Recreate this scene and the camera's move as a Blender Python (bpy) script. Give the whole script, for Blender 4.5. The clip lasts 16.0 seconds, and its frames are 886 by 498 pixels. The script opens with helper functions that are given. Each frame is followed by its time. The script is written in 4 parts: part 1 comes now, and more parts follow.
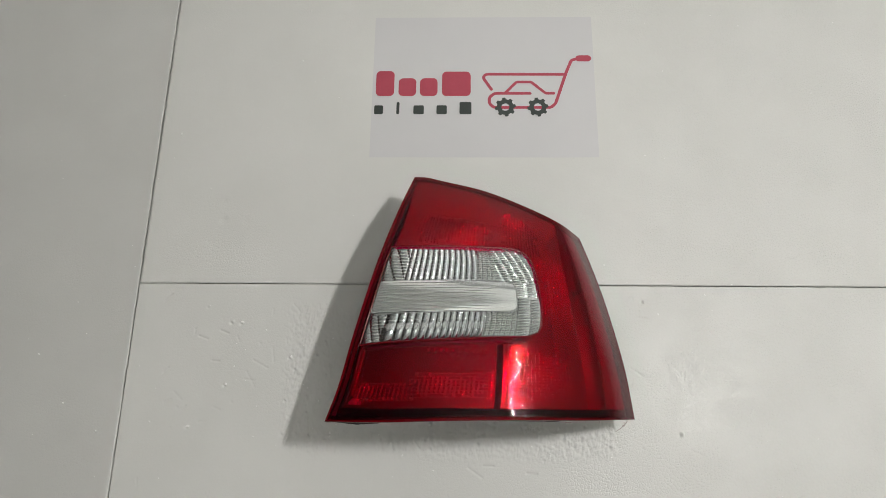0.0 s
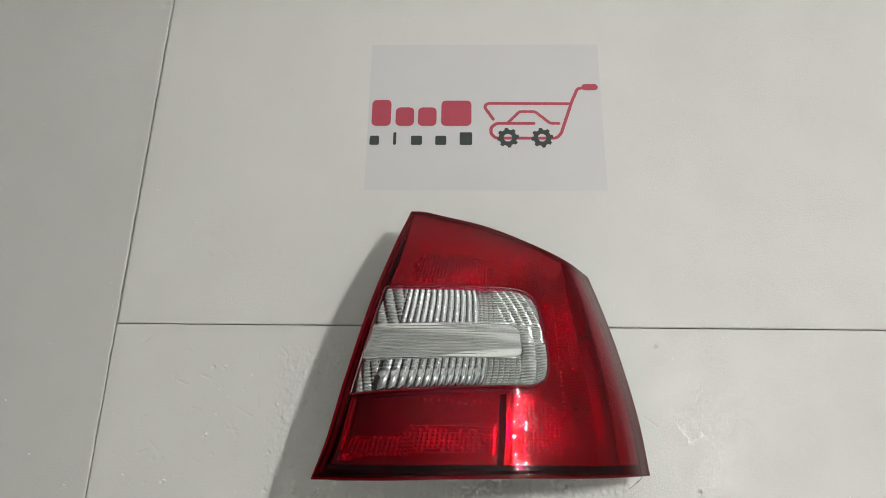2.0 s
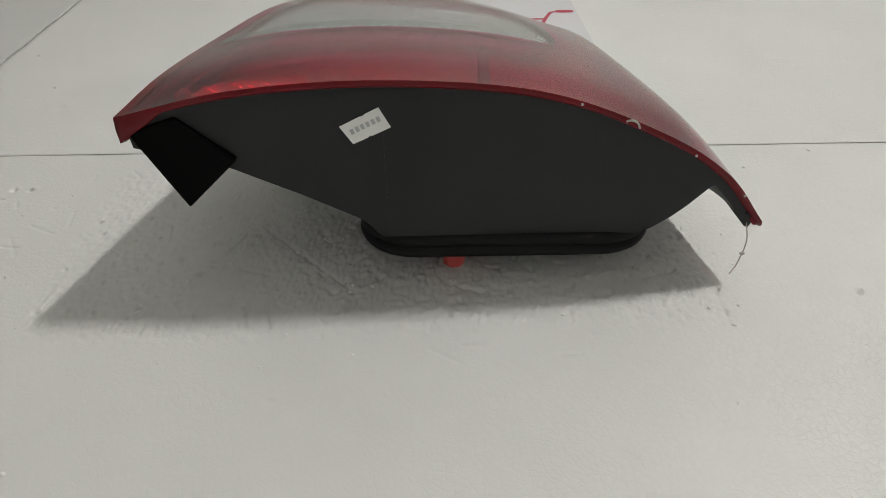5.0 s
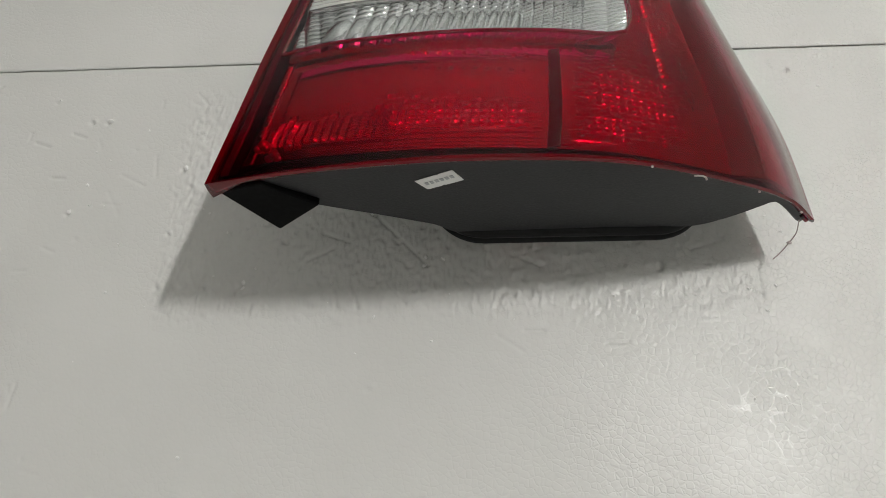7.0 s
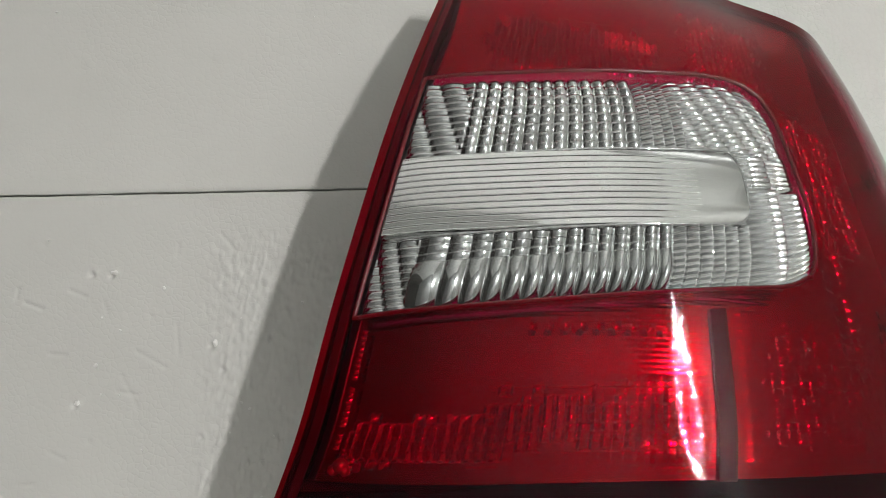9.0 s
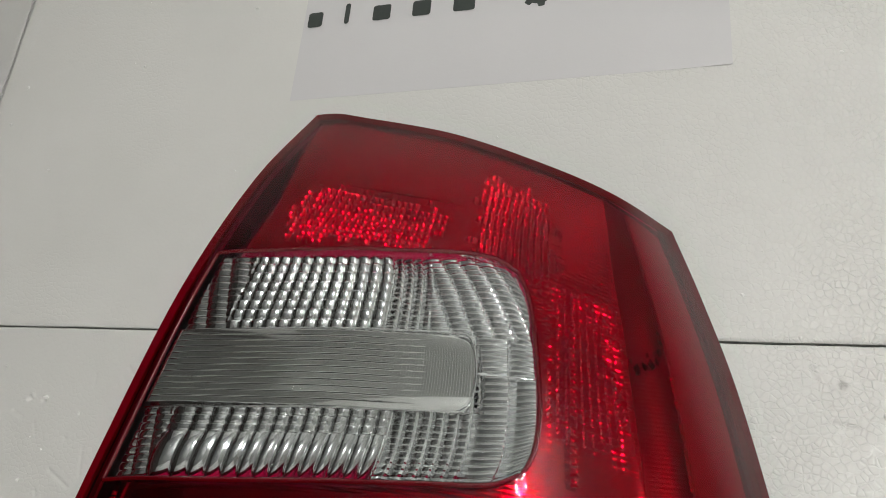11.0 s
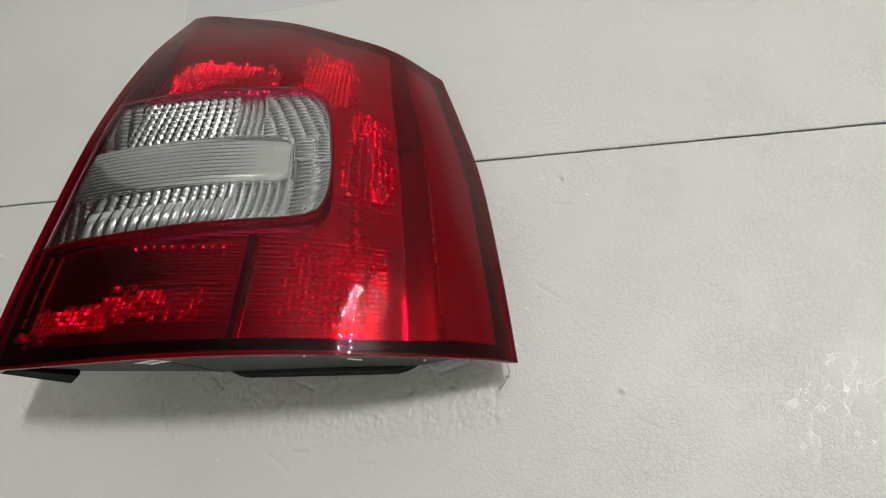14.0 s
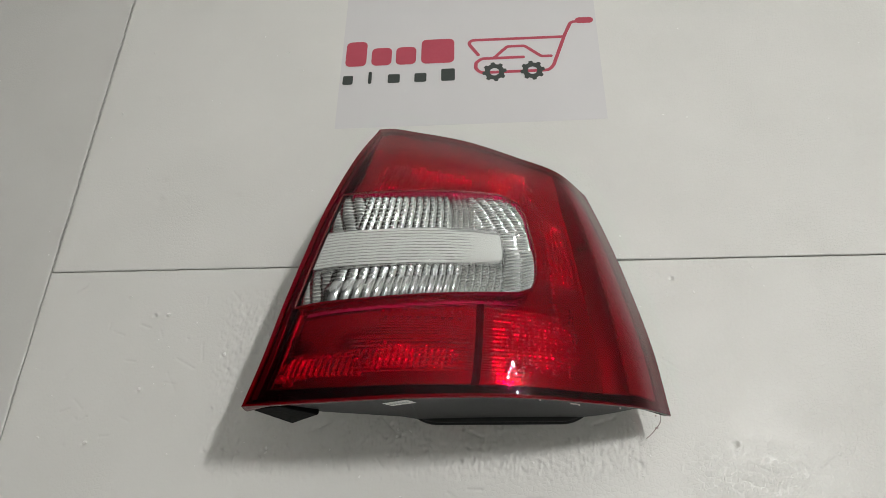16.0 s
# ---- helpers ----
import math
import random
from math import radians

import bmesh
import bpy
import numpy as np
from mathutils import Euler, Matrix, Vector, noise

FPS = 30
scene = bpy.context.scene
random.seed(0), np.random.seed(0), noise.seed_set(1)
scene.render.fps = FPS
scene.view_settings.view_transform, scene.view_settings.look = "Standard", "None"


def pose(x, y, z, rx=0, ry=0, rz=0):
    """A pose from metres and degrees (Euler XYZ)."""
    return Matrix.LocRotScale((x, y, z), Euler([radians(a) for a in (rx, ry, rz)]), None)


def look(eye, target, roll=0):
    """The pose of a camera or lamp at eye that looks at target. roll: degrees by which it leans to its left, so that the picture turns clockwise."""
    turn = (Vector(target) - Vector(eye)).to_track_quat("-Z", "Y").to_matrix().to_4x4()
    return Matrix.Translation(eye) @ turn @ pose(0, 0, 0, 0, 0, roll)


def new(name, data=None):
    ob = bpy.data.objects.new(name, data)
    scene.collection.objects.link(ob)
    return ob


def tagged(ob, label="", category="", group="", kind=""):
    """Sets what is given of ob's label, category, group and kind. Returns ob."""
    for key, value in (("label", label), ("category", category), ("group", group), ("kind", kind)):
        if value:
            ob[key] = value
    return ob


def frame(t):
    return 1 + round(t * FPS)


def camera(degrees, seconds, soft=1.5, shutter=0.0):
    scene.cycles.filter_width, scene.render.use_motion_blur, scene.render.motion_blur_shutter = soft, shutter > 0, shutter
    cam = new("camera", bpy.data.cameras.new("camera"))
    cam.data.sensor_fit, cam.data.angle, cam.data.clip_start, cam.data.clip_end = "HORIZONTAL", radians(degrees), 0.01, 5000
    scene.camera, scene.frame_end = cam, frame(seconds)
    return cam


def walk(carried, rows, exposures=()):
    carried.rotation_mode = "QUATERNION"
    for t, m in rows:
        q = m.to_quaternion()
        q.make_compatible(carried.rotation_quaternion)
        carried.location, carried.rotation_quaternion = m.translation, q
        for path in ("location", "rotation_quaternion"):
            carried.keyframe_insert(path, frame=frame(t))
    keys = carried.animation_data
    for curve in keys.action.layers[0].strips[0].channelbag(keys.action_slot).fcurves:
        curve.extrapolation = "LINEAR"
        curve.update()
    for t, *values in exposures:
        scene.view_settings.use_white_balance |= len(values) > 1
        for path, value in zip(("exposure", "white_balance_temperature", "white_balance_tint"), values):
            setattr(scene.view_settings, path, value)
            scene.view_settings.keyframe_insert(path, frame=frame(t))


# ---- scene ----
cam = camera(63.8, 16.0, soft=0.65)
PATH = [
    (0, (-0.017, -0.224, 0.851), (-0.071, 0.381, -1.054), -4.6),
    (0.5, (-0.016, -0.211, 0.855), (-0.075, 0.362, -1.06), -5.1),
    (1, (-0.016, -0.213, 0.846), (-0.083, 0.393, -1.059), -5.4),
    (1.5, (-0.021, -0.217, 0.829), (-0.095, 0.431, -1.062), -6.2),
    (2, (-0.016, -0.199, 0.8), (-0.073, 0.49, -1.076), -4.1),
    (2.5, (0.002, -0.241, 0.74), (-0.102, 0.621, -1.062), -7.0),
    (2.9, (0.045, -0.328, 0.679), (-0.14, 0.662, -1.05), -11.1),
    (3, (0.039, -0.353, 0.662), (-0.129, 0.666, -1.051), -9.5),
    (3.5, (0.045, -0.439, 0.556), (-0.149, 0.703, -1.074), -8.3),
    (4, (0.038, -0.468, 0.388), (-0.089, 0.891, -1.074), -4.6),
    (4.5, (0.015, -0.462, 0.29), (0.007, 1.094, -0.967), -1.8),
    (5, (-0.007, -0.483, 0.26), (0.023, 1.129, -0.923), -0.4),
    (5.2, (-0.013, -0.489, 0.269), (0.040, 1.125, -0.911), 0.0),
    (7.3, (-0.022, -0.337, 0.418), (-0.134, 0.445, -1.419), -8.1),
    (7.5, (-0.05, -0.324, 0.415), (-0.108, 0.434, -1.435), -4.1),
    (8, (-0.08, -0.263, 0.408), (-0.118, 0.438, -1.465), -2.9),
    (8.5, (-0.091, -0.217, 0.412), (-0.095, 0.423, -1.483), -0.6),
    (9, (-0.075, -0.142, 0.4), (-0.157, 0.362, -1.534), -9.9),
    (9.2, (-0.074, -0.123, 0.389), (-0.185, 0.39, -1.54), -12.7),
    (11.3, (0.152, -0.094, 0.397), (-0.499, 0.583, -1.368), -41.5),
    (11.5, (0.173, -0.096, 0.387), (-0.52, 0.561, -1.369), -44.2),
    (12, (0.212, -0.11, 0.38), (-0.501, 0.552, -1.367), -46.8),
    (12.5, (0.242, -0.129, 0.385), (-0.438, 0.488, -1.392), -48.5),
    (13, (0.249, -0.166, 0.396), (-0.366, 0.475, -1.396), -45.0),
    (13.5, (0.248, -0.212, 0.42), (-0.324, 0.45, -1.379), -41.9),
    (14, (0.237, -0.25, 0.477), (-0.229, 0.439, -1.342), -35.4),
    (14.5, (0.14, -0.307, 0.573), (-0.126, 0.568, -1.205), -20.9),
    (15, (0.046, -0.346, 0.628), (-0.121, 0.62, -1.114), -13.8),
    (15.5, (0.02, -0.347, 0.647), (-0.08, 0.617, -1.103), -6.9),
    (16, (0.036, -0.32, 0.623), (-0.111, 0.629, -1.132), -9.1),
]

walk(cam, [(t, look(eye, target, roll)) for t, eye, target, roll in PATH])

# ---- light: a tube on the east wall (built below), the rest is bounced by the room ----
TUBE_POWER = 960.0
world = bpy.data.worlds.new("world")
world.use_nodes = True
world.node_tree.nodes["Background"].inputs["Color"].default_value = (0.8, 0.85, 0.9, 1)
world.node_tree.nodes["Background"].inputs["Strength"].default_value = 0.0
scene.world = world
scene.view_settings.exposure = 0.0


# ---- materials ----
def node(nt, kind, **inputs):
    n = nt.nodes.new(kind)
    for key, value in inputs.items():
        n.inputs[key.replace("_", " ")].default_value = value
    return n


def plain(name, color, rough=0.5, metal=0.0, var=0.08, scale=40.0, bump=0.0, bump_scale=300.0, spec=0.5, coat=0.0):
    """A principled material whose colour and roughness vary at two scales, with fine relief."""
    m = bpy.data.materials.new(name)
    m.use_nodes = True
    nt = m.node_tree
    p = nt.nodes["Principled BSDF"]
    co = node(nt, "ShaderNodeTexCoord")
    big = node(nt, "ShaderNodeTexNoise", Scale=scale, Detail=4.0)
    fine = node(nt, "ShaderNodeTexNoise", Scale=bump_scale, Detail=3.0)
    nt.links.new(co.outputs["Object"], big.inputs["Vector"])
    nt.links.new(co.outputs["Object"], fine.inputs["Vector"])
    mix = node(nt, "ShaderNodeMix")
    mix.data_type = "RGBA"
    mix.inputs["A"].default_value = (*[c * (1 - var) for c in color], 1)
    mix.inputs["B"].default_value = (*[min(1, c * (1 + var)) for c in color], 1)
    nt.links.new(big.outputs["Fac"], mix.inputs["Factor"])
    nt.links.new(mix.outputs["Result"], p.inputs["Base Color"])
    r = node(nt, "ShaderNodeMapRange")
    r.inputs["To Min"].default_value, r.inputs["To Max"].default_value = max(0.02, rough * 0.8), min(1, rough * 1.2)
    nt.links.new(fine.outputs["Fac"], r.inputs["Value"])
    nt.links.new(r.outputs["Result"], p.inputs["Roughness"])
    p.inputs["Metallic"].default_value = metal
    p.inputs["Specular IOR Level"].default_value = spec
    p.inputs["Coat Weight"].default_value = coat
    if bump:
        b = node(nt, "ShaderNodeBump", Strength=bump, Distance=0.001)
        nt.links.new(fine.outputs["Fac"], b.inputs["Height"])
        nt.links.new(b.outputs["Normal"], p.inputs["Normal"])
    return m


def foam(name="foam", shade=1.0):
    """White pressed polystyrene: a closed skin over beads of a few millimetres, with more relief in patches and towards
    +x.
    """
    m = bpy.data.materials.new(name)
    m.use_nodes = True
    nt = m.node_tree
    p = nt.nodes["Principled BSDF"]
    geo = node(nt, "ShaderNodeNewGeometry")
    cells = node(nt, "ShaderNodeTexVoronoi", Scale=270.0, Randomness=1.0)
    edge = node(nt, "ShaderNodeTexVoronoi", Scale=270.0, Randomness=1.0)
    edge.feature = "DISTANCE_TO_EDGE"
    patch = node(nt, "ShaderNodeTexNoise", Scale=16.0, Detail=4.0)
    grain = node(nt, "ShaderNodeTexNoise", Scale=420.0, Detail=4.0)
    stain = node(nt, "ShaderNodeTexNoise", Scale=9.0, Detail=5.0)
    for n in (cells, edge, patch, grain, stain):
        nt.links.new(geo.outputs["Position"], n.inputs["Vector"])
    groove = node(nt, "ShaderNodeMapRange")
    groove.inputs["From Min"].default_value, groove.inputs["From Max"].default_value = 0.0, 0.5
    groove.inputs["To Min"].default_value, groove.inputs["To Max"].default_value = 1.0, 0.0
    dome = node(nt, "ShaderNodeMath")
    dome.operation, dome.inputs[1].default_value = "POWER", 2.0
    nt.links.new(cells.outputs["Distance"], dome.inputs[0])
    nt.links.new(dome.outputs["Value"], groove.inputs["Value"])
    amount = node(nt, "ShaderNodeMapRange")
    amount.inputs["From Min"].default_value, amount.inputs["From Max"].default_value = 0.36, 0.62
    amount.inputs["To Min"].default_value, amount.inputs["To Max"].default_value = 0.4, 0.9
    nt.links.new(patch.outputs["Fac"], amount.inputs["Value"])
    split = node(nt, "ShaderNodeSeparateXYZ")
    nt.links.new(geo.outputs["Position"], split.inputs["Vector"])
    # relief and joint darkening grow towards +x, where the sheen shows the beads
    sheen_side = node(nt, "ShaderNodeMapRange")
    sheen_side.inputs["From Min"].default_value, sheen_side.inputs["From Max"].default_value = 0.0, 0.28
    sheen_side.inputs["To Min"].default_value, sheen_side.inputs["To Max"].default_value = 0.3, 1.0
    nt.links.new(split.outputs["X"], sheen_side.inputs["Value"])
    relief = node(nt, "ShaderNodeMath")
    relief.operation = "MULTIPLY"
    nt.links.new(amount.outputs["Result"], relief.inputs[0])
    nt.links.new(sheen_side.outputs["Result"], relief.inputs[1])
    flat = node(nt, "ShaderNodeMapRange")
    flat.inputs["From Min"].default_value, flat.inputs["From Max"].default_value = 0.0, 0.16
    flat.interpolation_type = "SMOOTHSTEP"
    nt.links.new(edge.outputs["Distance"], flat.inputs["Value"])
    lumps = node(nt, "ShaderNodeTexNoise", Scale=150.0, Detail=3.0, Roughness=0.6)
    nt.links.new(geo.outputs["Position"], lumps.inputs["Vector"])
    pressed = node(nt, "ShaderNodeMath")
    pressed.operation = "MULTIPLY"
    nt.links.new(flat.outputs["Result"], pressed.inputs[0])
    nt.links.new(lumps.outputs["Fac"], pressed.inputs[1])
    b1 = node(nt, "ShaderNodeBump", Distance=0.0006)
    bead = node(nt, "ShaderNodeBump", Distance=0.0009)
    nt.links.new(groove.outputs["Result"], bead.inputs["Height"])
    nt.links.new(relief.outputs["Value"], bead.inputs["Strength"])
    nt.links.new(bead.outputs["Normal"], p.inputs["Coat Normal"])
    nt.links.new(pressed.outputs["Value"], b1.inputs["Height"])
    nt.links.new(relief.outputs["Value"], b1.inputs["Strength"])
    b2 = node(nt, "ShaderNodeBump", Strength=0.08, Distance=0.0004)
    nt.links.new(grain.outputs["Fac"], b2.inputs["Height"])
    nt.links.new(b1.outputs["Normal"], b2.inputs["Normal"])
    nt.links.new(b2.outputs["Normal"], p.inputs["Normal"])
    mix = node(nt, "ShaderNodeMix")
    mix.data_type = "RGBA"
    mix.inputs["A"].default_value, mix.inputs["B"].default_value = (0.65 * shade, 0.65 * shade, 0.622 * shade, 1), (0.74 * shade, 0.74 * shade, 0.715 * shade, 1)
    nt.links.new(stain.outputs["Fac"], mix.inputs["Factor"])
    # bead joints shaded in the base colour to draw their outlines
    joint_shade = node(nt, "ShaderNodeMix")
    joint_shade.data_type, joint_shade.blend_type = "RGBA", "MULTIPLY"
    joint_shade.inputs["B"].default_value = (0.97, 0.97, 0.965, 1)
    joint = node(nt, "ShaderNodeMapRange")
    joint.inputs["From Min"].default_value, joint.inputs["From Max"].default_value = 0.07, 0.0
    nt.links.new(edge.outputs["Distance"], joint.inputs["Value"])
    trace = node(nt, "ShaderNodeMath")
    trace.operation = "MULTIPLY"
    nt.links.new(joint.outputs["Result"], trace.inputs[0])
    nt.links.new(sheen_side.outputs["Result"], trace.inputs[1])
    nt.links.new(trace.outputs["Value"], joint_shade.inputs["Factor"])
    nt.links.new(mix.outputs["Result"], joint_shade.inputs["A"])
    nt.links.new(joint_shade.outputs["Result"], p.inputs["Base Color"])
    p.inputs["Roughness"].default_value = 0.55
    p.inputs["Specular IOR Level"].default_value = 0.15
    p.inputs["Coat Weight"].default_value = 0.55
    p.inputs["Coat Roughness"].default_value = 0.31
    p.inputs["Coat IOR"].default_value = 1.5
    return m


def lens_plastic(name, tint, rough=0.03, flutes=0.0):
    """Moulded acrylic: light passes tinted, and the skin shines more at a slant."""
    m = bpy.data.materials.new(name)
    m.use_nodes = True
    nt = m.node_tree
    nt.nodes.remove(nt.nodes["Principled BSDF"])
    out = nt.nodes["Material Output"]
    clear = node(nt, "ShaderNodeBsdfTransparent", Color=(*tint, 1))
    gloss = node(nt, "ShaderNodeBsdfGlossy", Roughness=rough)
    if flutes:
        geo, split = node(nt, "ShaderNodeNewGeometry"), node(nt, "ShaderNodeSeparateXYZ")
        turn, wave = node(nt, "ShaderNodeMath"), node(nt, "ShaderNodeMath")
        turn.operation, turn.inputs[1].default_value = "MULTIPLY", 2 * math.pi / 0.0008
        wave.operation = "SINE"
        groove = node(nt, "ShaderNodeBump", Strength=1.0, Distance=flutes)
        nt.links.new(geo.outputs["Position"], split.inputs["Vector"])
        nt.links.new(split.outputs["Y"], turn.inputs[0])
        nt.links.new(turn.outputs["Value"], wave.inputs[0])
        nt.links.new(wave.outputs["Value"], groove.inputs["Height"])
        nt.links.new(groove.outputs["Normal"], gloss.inputs["Normal"])
    lw = node(nt, "ShaderNodeLayerWeight", Blend=0.5)
    power = node(nt, "ShaderNodeMath")
    power.operation, power.inputs[1].default_value = "POWER", 3.8
    nt.links.new(lw.outputs["Facing"], power.inputs[0])
    fac = node(nt, "ShaderNodeMapRange")
    fac.inputs["To Min"].default_value, fac.inputs["To Max"].default_value = 0.024, 1.0
    nt.links.new(power.outputs["Value"], fac.inputs["Value"])
    mix = node(nt, "ShaderNodeMixShader")
    nt.links.new(fac.outputs["Result"], mix.inputs["Fac"])
    nt.links.new(clear.outputs["BSDF"], mix.inputs[1])
    nt.links.new(gloss.outputs["BSDF"], mix.inputs[2])
    nt.links.new(mix.outputs["Shader"], out.inputs["Surface"])
    return m


FOAM = foam()
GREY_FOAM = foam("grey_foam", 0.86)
CEILING = plain("ceiling_paint", (0.34, 0.34, 0.335), 0.8, var=0.04, scale=3, bump=0.1)
WALL = plain("wall_paint", (0.82, 0.82, 0.80), 0.8, var=0.04, scale=3, bump=0.1)
GREY_WALL = plain("grey_backdrop", (0.6, 0.6, 0.59), 0.8, var=0.05, scale=3, bump=0.1)
# two dark tones for unseen walls that the lamp reflects as dark
DIM_BACKDROP = plain("dim_backdrop", (0.13, 0.12, 0.115), 0.8, var=0.1, scale=3, bump=0.1)
DARK_BACKDROP = plain("dark_backdrop", (0.06, 0.055, 0.05), 0.8, var=0.1, scale=3, bump=0.1)
SCREED = plain("screed", (0.33, 0.32, 0.30), 0.8, var=0.15, scale=6, bump=0.2)
RED = lens_plastic("red_acrylic", (0.80, 0.06, 0.26), 0.018, 0.000016)
RED_FLUTED = lens_plastic("fluted_red_acrylic", (0.80, 0.06, 0.26), 0.018, 0.000012)
CLEAR = lens_plastic("clear_acrylic", (0.96, 0.97, 0.97), 0.018, 0.000004)
CLEAR_FLUTED = lens_plastic("fluted_clear_acrylic", (0.96, 0.97, 0.97), 0.018, 0.000006)
CHROME = plain("vacuum_chrome", (0.72, 0.73, 0.73), 0.06, 1.0, var=0.03, scale=60)
SATIN = plain("satin_chrome", (0.31, 0.31, 0.31), 0.45, 1.0, var=0.05, scale=60)
RED_FIELD = plain("field_chrome", (0.70, 0.70, 0.70), 0.11, 1.0, var=0.05, scale=60)
DULL = plain("dull_grey_plastic", (0.19, 0.185, 0.185), 0.36, 0.5, var=0.1, scale=60)
PRISM = plain("prism_silver", (0.80, 0.80, 0.80), 0.16, 1.0, var=0.02, scale=60)
BAR = plain("bar_chrome", (0.95, 0.95, 0.94), 0.07, 1.0, var=0.02, scale=60)
DIFFUSER = plain("diffuser_plastic", (0.34, 0.335, 0.335), 0.5, 0.0, var=0.2, scale=45)
BLACK = plain("black_plastic", (0.021, 0.0215, 0.023), 0.5, spec=0.25, var=0.2, scale=30, bump=0.15, bump_scale=700)
RUBBER = plain("black_rubber", (0.008, 0.008, 0.0085), 0.5, spec=0.15, var=0.2, scale=60, bump=0.1)
MATT = plain("matt_black", (0.003, 0.003, 0.003), 0.7, spec=0.06, var=0.2, scale=60)
PAPER = plain("paper", (0.64, 0.636, 0.642), 0.75, var=0.03, scale=12, bump=0.05, bump_scale=500)
LABEL = plain("label_paper", (0.84, 0.84, 0.82), 0.6, var=0.05, scale=60)
PINK = plain("red_ink", (0.45, 0.065, 0.10), 0.7, var=0.06, scale=60)
INK = plain("dark_ink", (0.045, 0.055, 0.05), 0.7, var=0.1, scale=60)
GLUE = plain("glue", (0.42, 0.36, 0.34), 0.35)


# ---- building helpers ----
def mesh_of(name, verts, faces, material, smooth=True):
    me = bpy.data.meshes.new(name)
    me.from_pydata([tuple(map(float, v)) for v in verts], [], faces)
    me.materials.append(material)
    if smooth:
        me.polygons.foreach_set("use_smooth", [True] * len(me.polygons))
    me.update()
    return me


def part(name, data, parent, label=""):
    ob = new(name, data)
    ob.parent = parent
    return tagged(ob, label)


def bm_mesh(name, bm, material, smooth=False):
    bmesh.ops.recalc_face_normals(bm, faces=bm.faces)
    me = bpy.data.meshes.new(name)
    bm.to_mesh(me)
    bm.free()
    me.materials.append(material)
    if smooth:
        me.polygons.foreach_set("use_smooth", [True] * len(me.polygons))
    return me


def box(name, lo, hi, material, bevel=0.0):
    bm = bmesh.new()
    bmesh.ops.create_cube(bm, size=1, matrix=Matrix.Translation([(a + b) / 2 for a, b in zip(lo, hi)]) @ Matrix.Diagonal((*[b - a for a, b in zip(lo, hi)], 1)))
    if bevel:
        bmesh.ops.bevel(bm, geom=bm.edges[:], offset=bevel, segments=2, affect="EDGES", profile=0.5)
    return bm_mesh(name, bm, material)


def grid_faces(nu, nv, start=0, wrap=False, flip=False):
    """Quads of a grid of nv rows with nu points each."""
    faces = []
    for j in range(nv - 1):
        for i in range(nu if wrap else nu - 1):
            k = (i + 1) % nu
            q = (start + j * nu + i, start + j * nu + k, start + (j + 1) * nu + k, start + (j + 1) * nu + i)
            faces.append(q[::-1] if flip else q)
    return faces


def shell(name, outer, inner, material, wrap=False, edges=True):
    """A sheet between two grids of points [row, column, 3], closed along its borders if edges."""
    nv, nu = outer.shape[:2]
    grids = np.stack([outer.reshape(-1, 3), inner.reshape(-1, 3)])
    n = nu * nv
    faces = grid_faces(nu, nv, 0, wrap) + grid_faces(nu, nv, n, wrap, True)
    flat = len(faces)
    verts = [grids.reshape(-1, 3)]
    count = 2 * n

    def border(ids, flip, around):
        nonlocal count
        k = len(ids)
        verts.append(grids[0][ids])
        verts.append(grids[1][ids])
        for a in range(k if around else k - 1):
            c = (a + 1) % k
            q = (count + a, count + k + a, count + k + c, count + c)
            faces.append(q[::-1] if flip else q)
        count += 2 * k

    if edges:
        border(np.arange(nu), False, wrap)
        border((nv - 1) * nu + np.arange(nu), True, wrap)
        if not wrap:
            border(np.arange(nv) * nu, True, False)
            border(np.arange(nv) * nu + nu - 1, False, False)
    me = mesh_of(name, np.concatenate(verts), faces, material)
    flags = np.ones(len(faces), bool)
    flags[flat:] = False
    me.polygons.foreach_set("use_smooth", flags)
    return me


def spline(points, n):
    """n points, evenly spaced, on a smooth curve through the given ones."""
    p = np.array(points, float)
    p = np.vstack([2 * p[0] - p[1], p, 2 * p[-1] - p[-2]])
    s = np.linspace(0, len(p) - 3, 400)
    i = np.minimum(s.astype(int), len(p) - 4)
    f = (s - i)[:, None]
    a, b, c, d = p[i], p[i + 1], p[i + 2], p[i + 3]
    q = 0.5 * (2 * b + (c - a) * f + (2 * a - 5 * b + 4 * c - d) * f**2 + (3 * b - a - 3 * c + d) * f**3)
    run = np.r_[0, np.cumsum(np.linalg.norm(np.diff(q, axis=0), axis=1))]
    want = np.linspace(0, run[-1], n)
    return np.stack([np.interp(want, run, q[:, k]) for k in range(p.shape[1])], 1)


def tube_along(name, points, radius, material, sides=8, closed=False):
    """A round bar along a line of points."""
    p = np.array(points, float)
    n = len(p)
    t = np.roll(p, -1, 0) - np.roll(p, 1, 0) if closed else np.gradient(p, axis=0)
    t /= np.linalg.norm(t, axis=1)[:, None]
    ref = np.array([0.0, 0.0, 1.0])
    verts = []
    for q, d in zip(p, t):
        side = np.cross(d, ref if abs(d[2]) < 0.95 else (1.0, 0, 0))
        side /= np.linalg.norm(side)
        up = np.cross(side, d)
        verts += [q + radius * (math.cos(a) * side + math.sin(a) * up) for a in np.linspace(0, 2 * math.pi, sides, endpoint=False)]
    faces = grid_faces(sides, n, 0, True)
    if closed:
        faces += [((n - 1) * sides + i, (n - 1) * sides + (i + 1) % sides, (i + 1) % sides, i) for i in range(sides)]
    else:
        faces += [tuple(range(sides))[::-1], tuple((n - 1) * sides + i for i in range(sides))]
    return mesh_of(name, verts, faces, material)


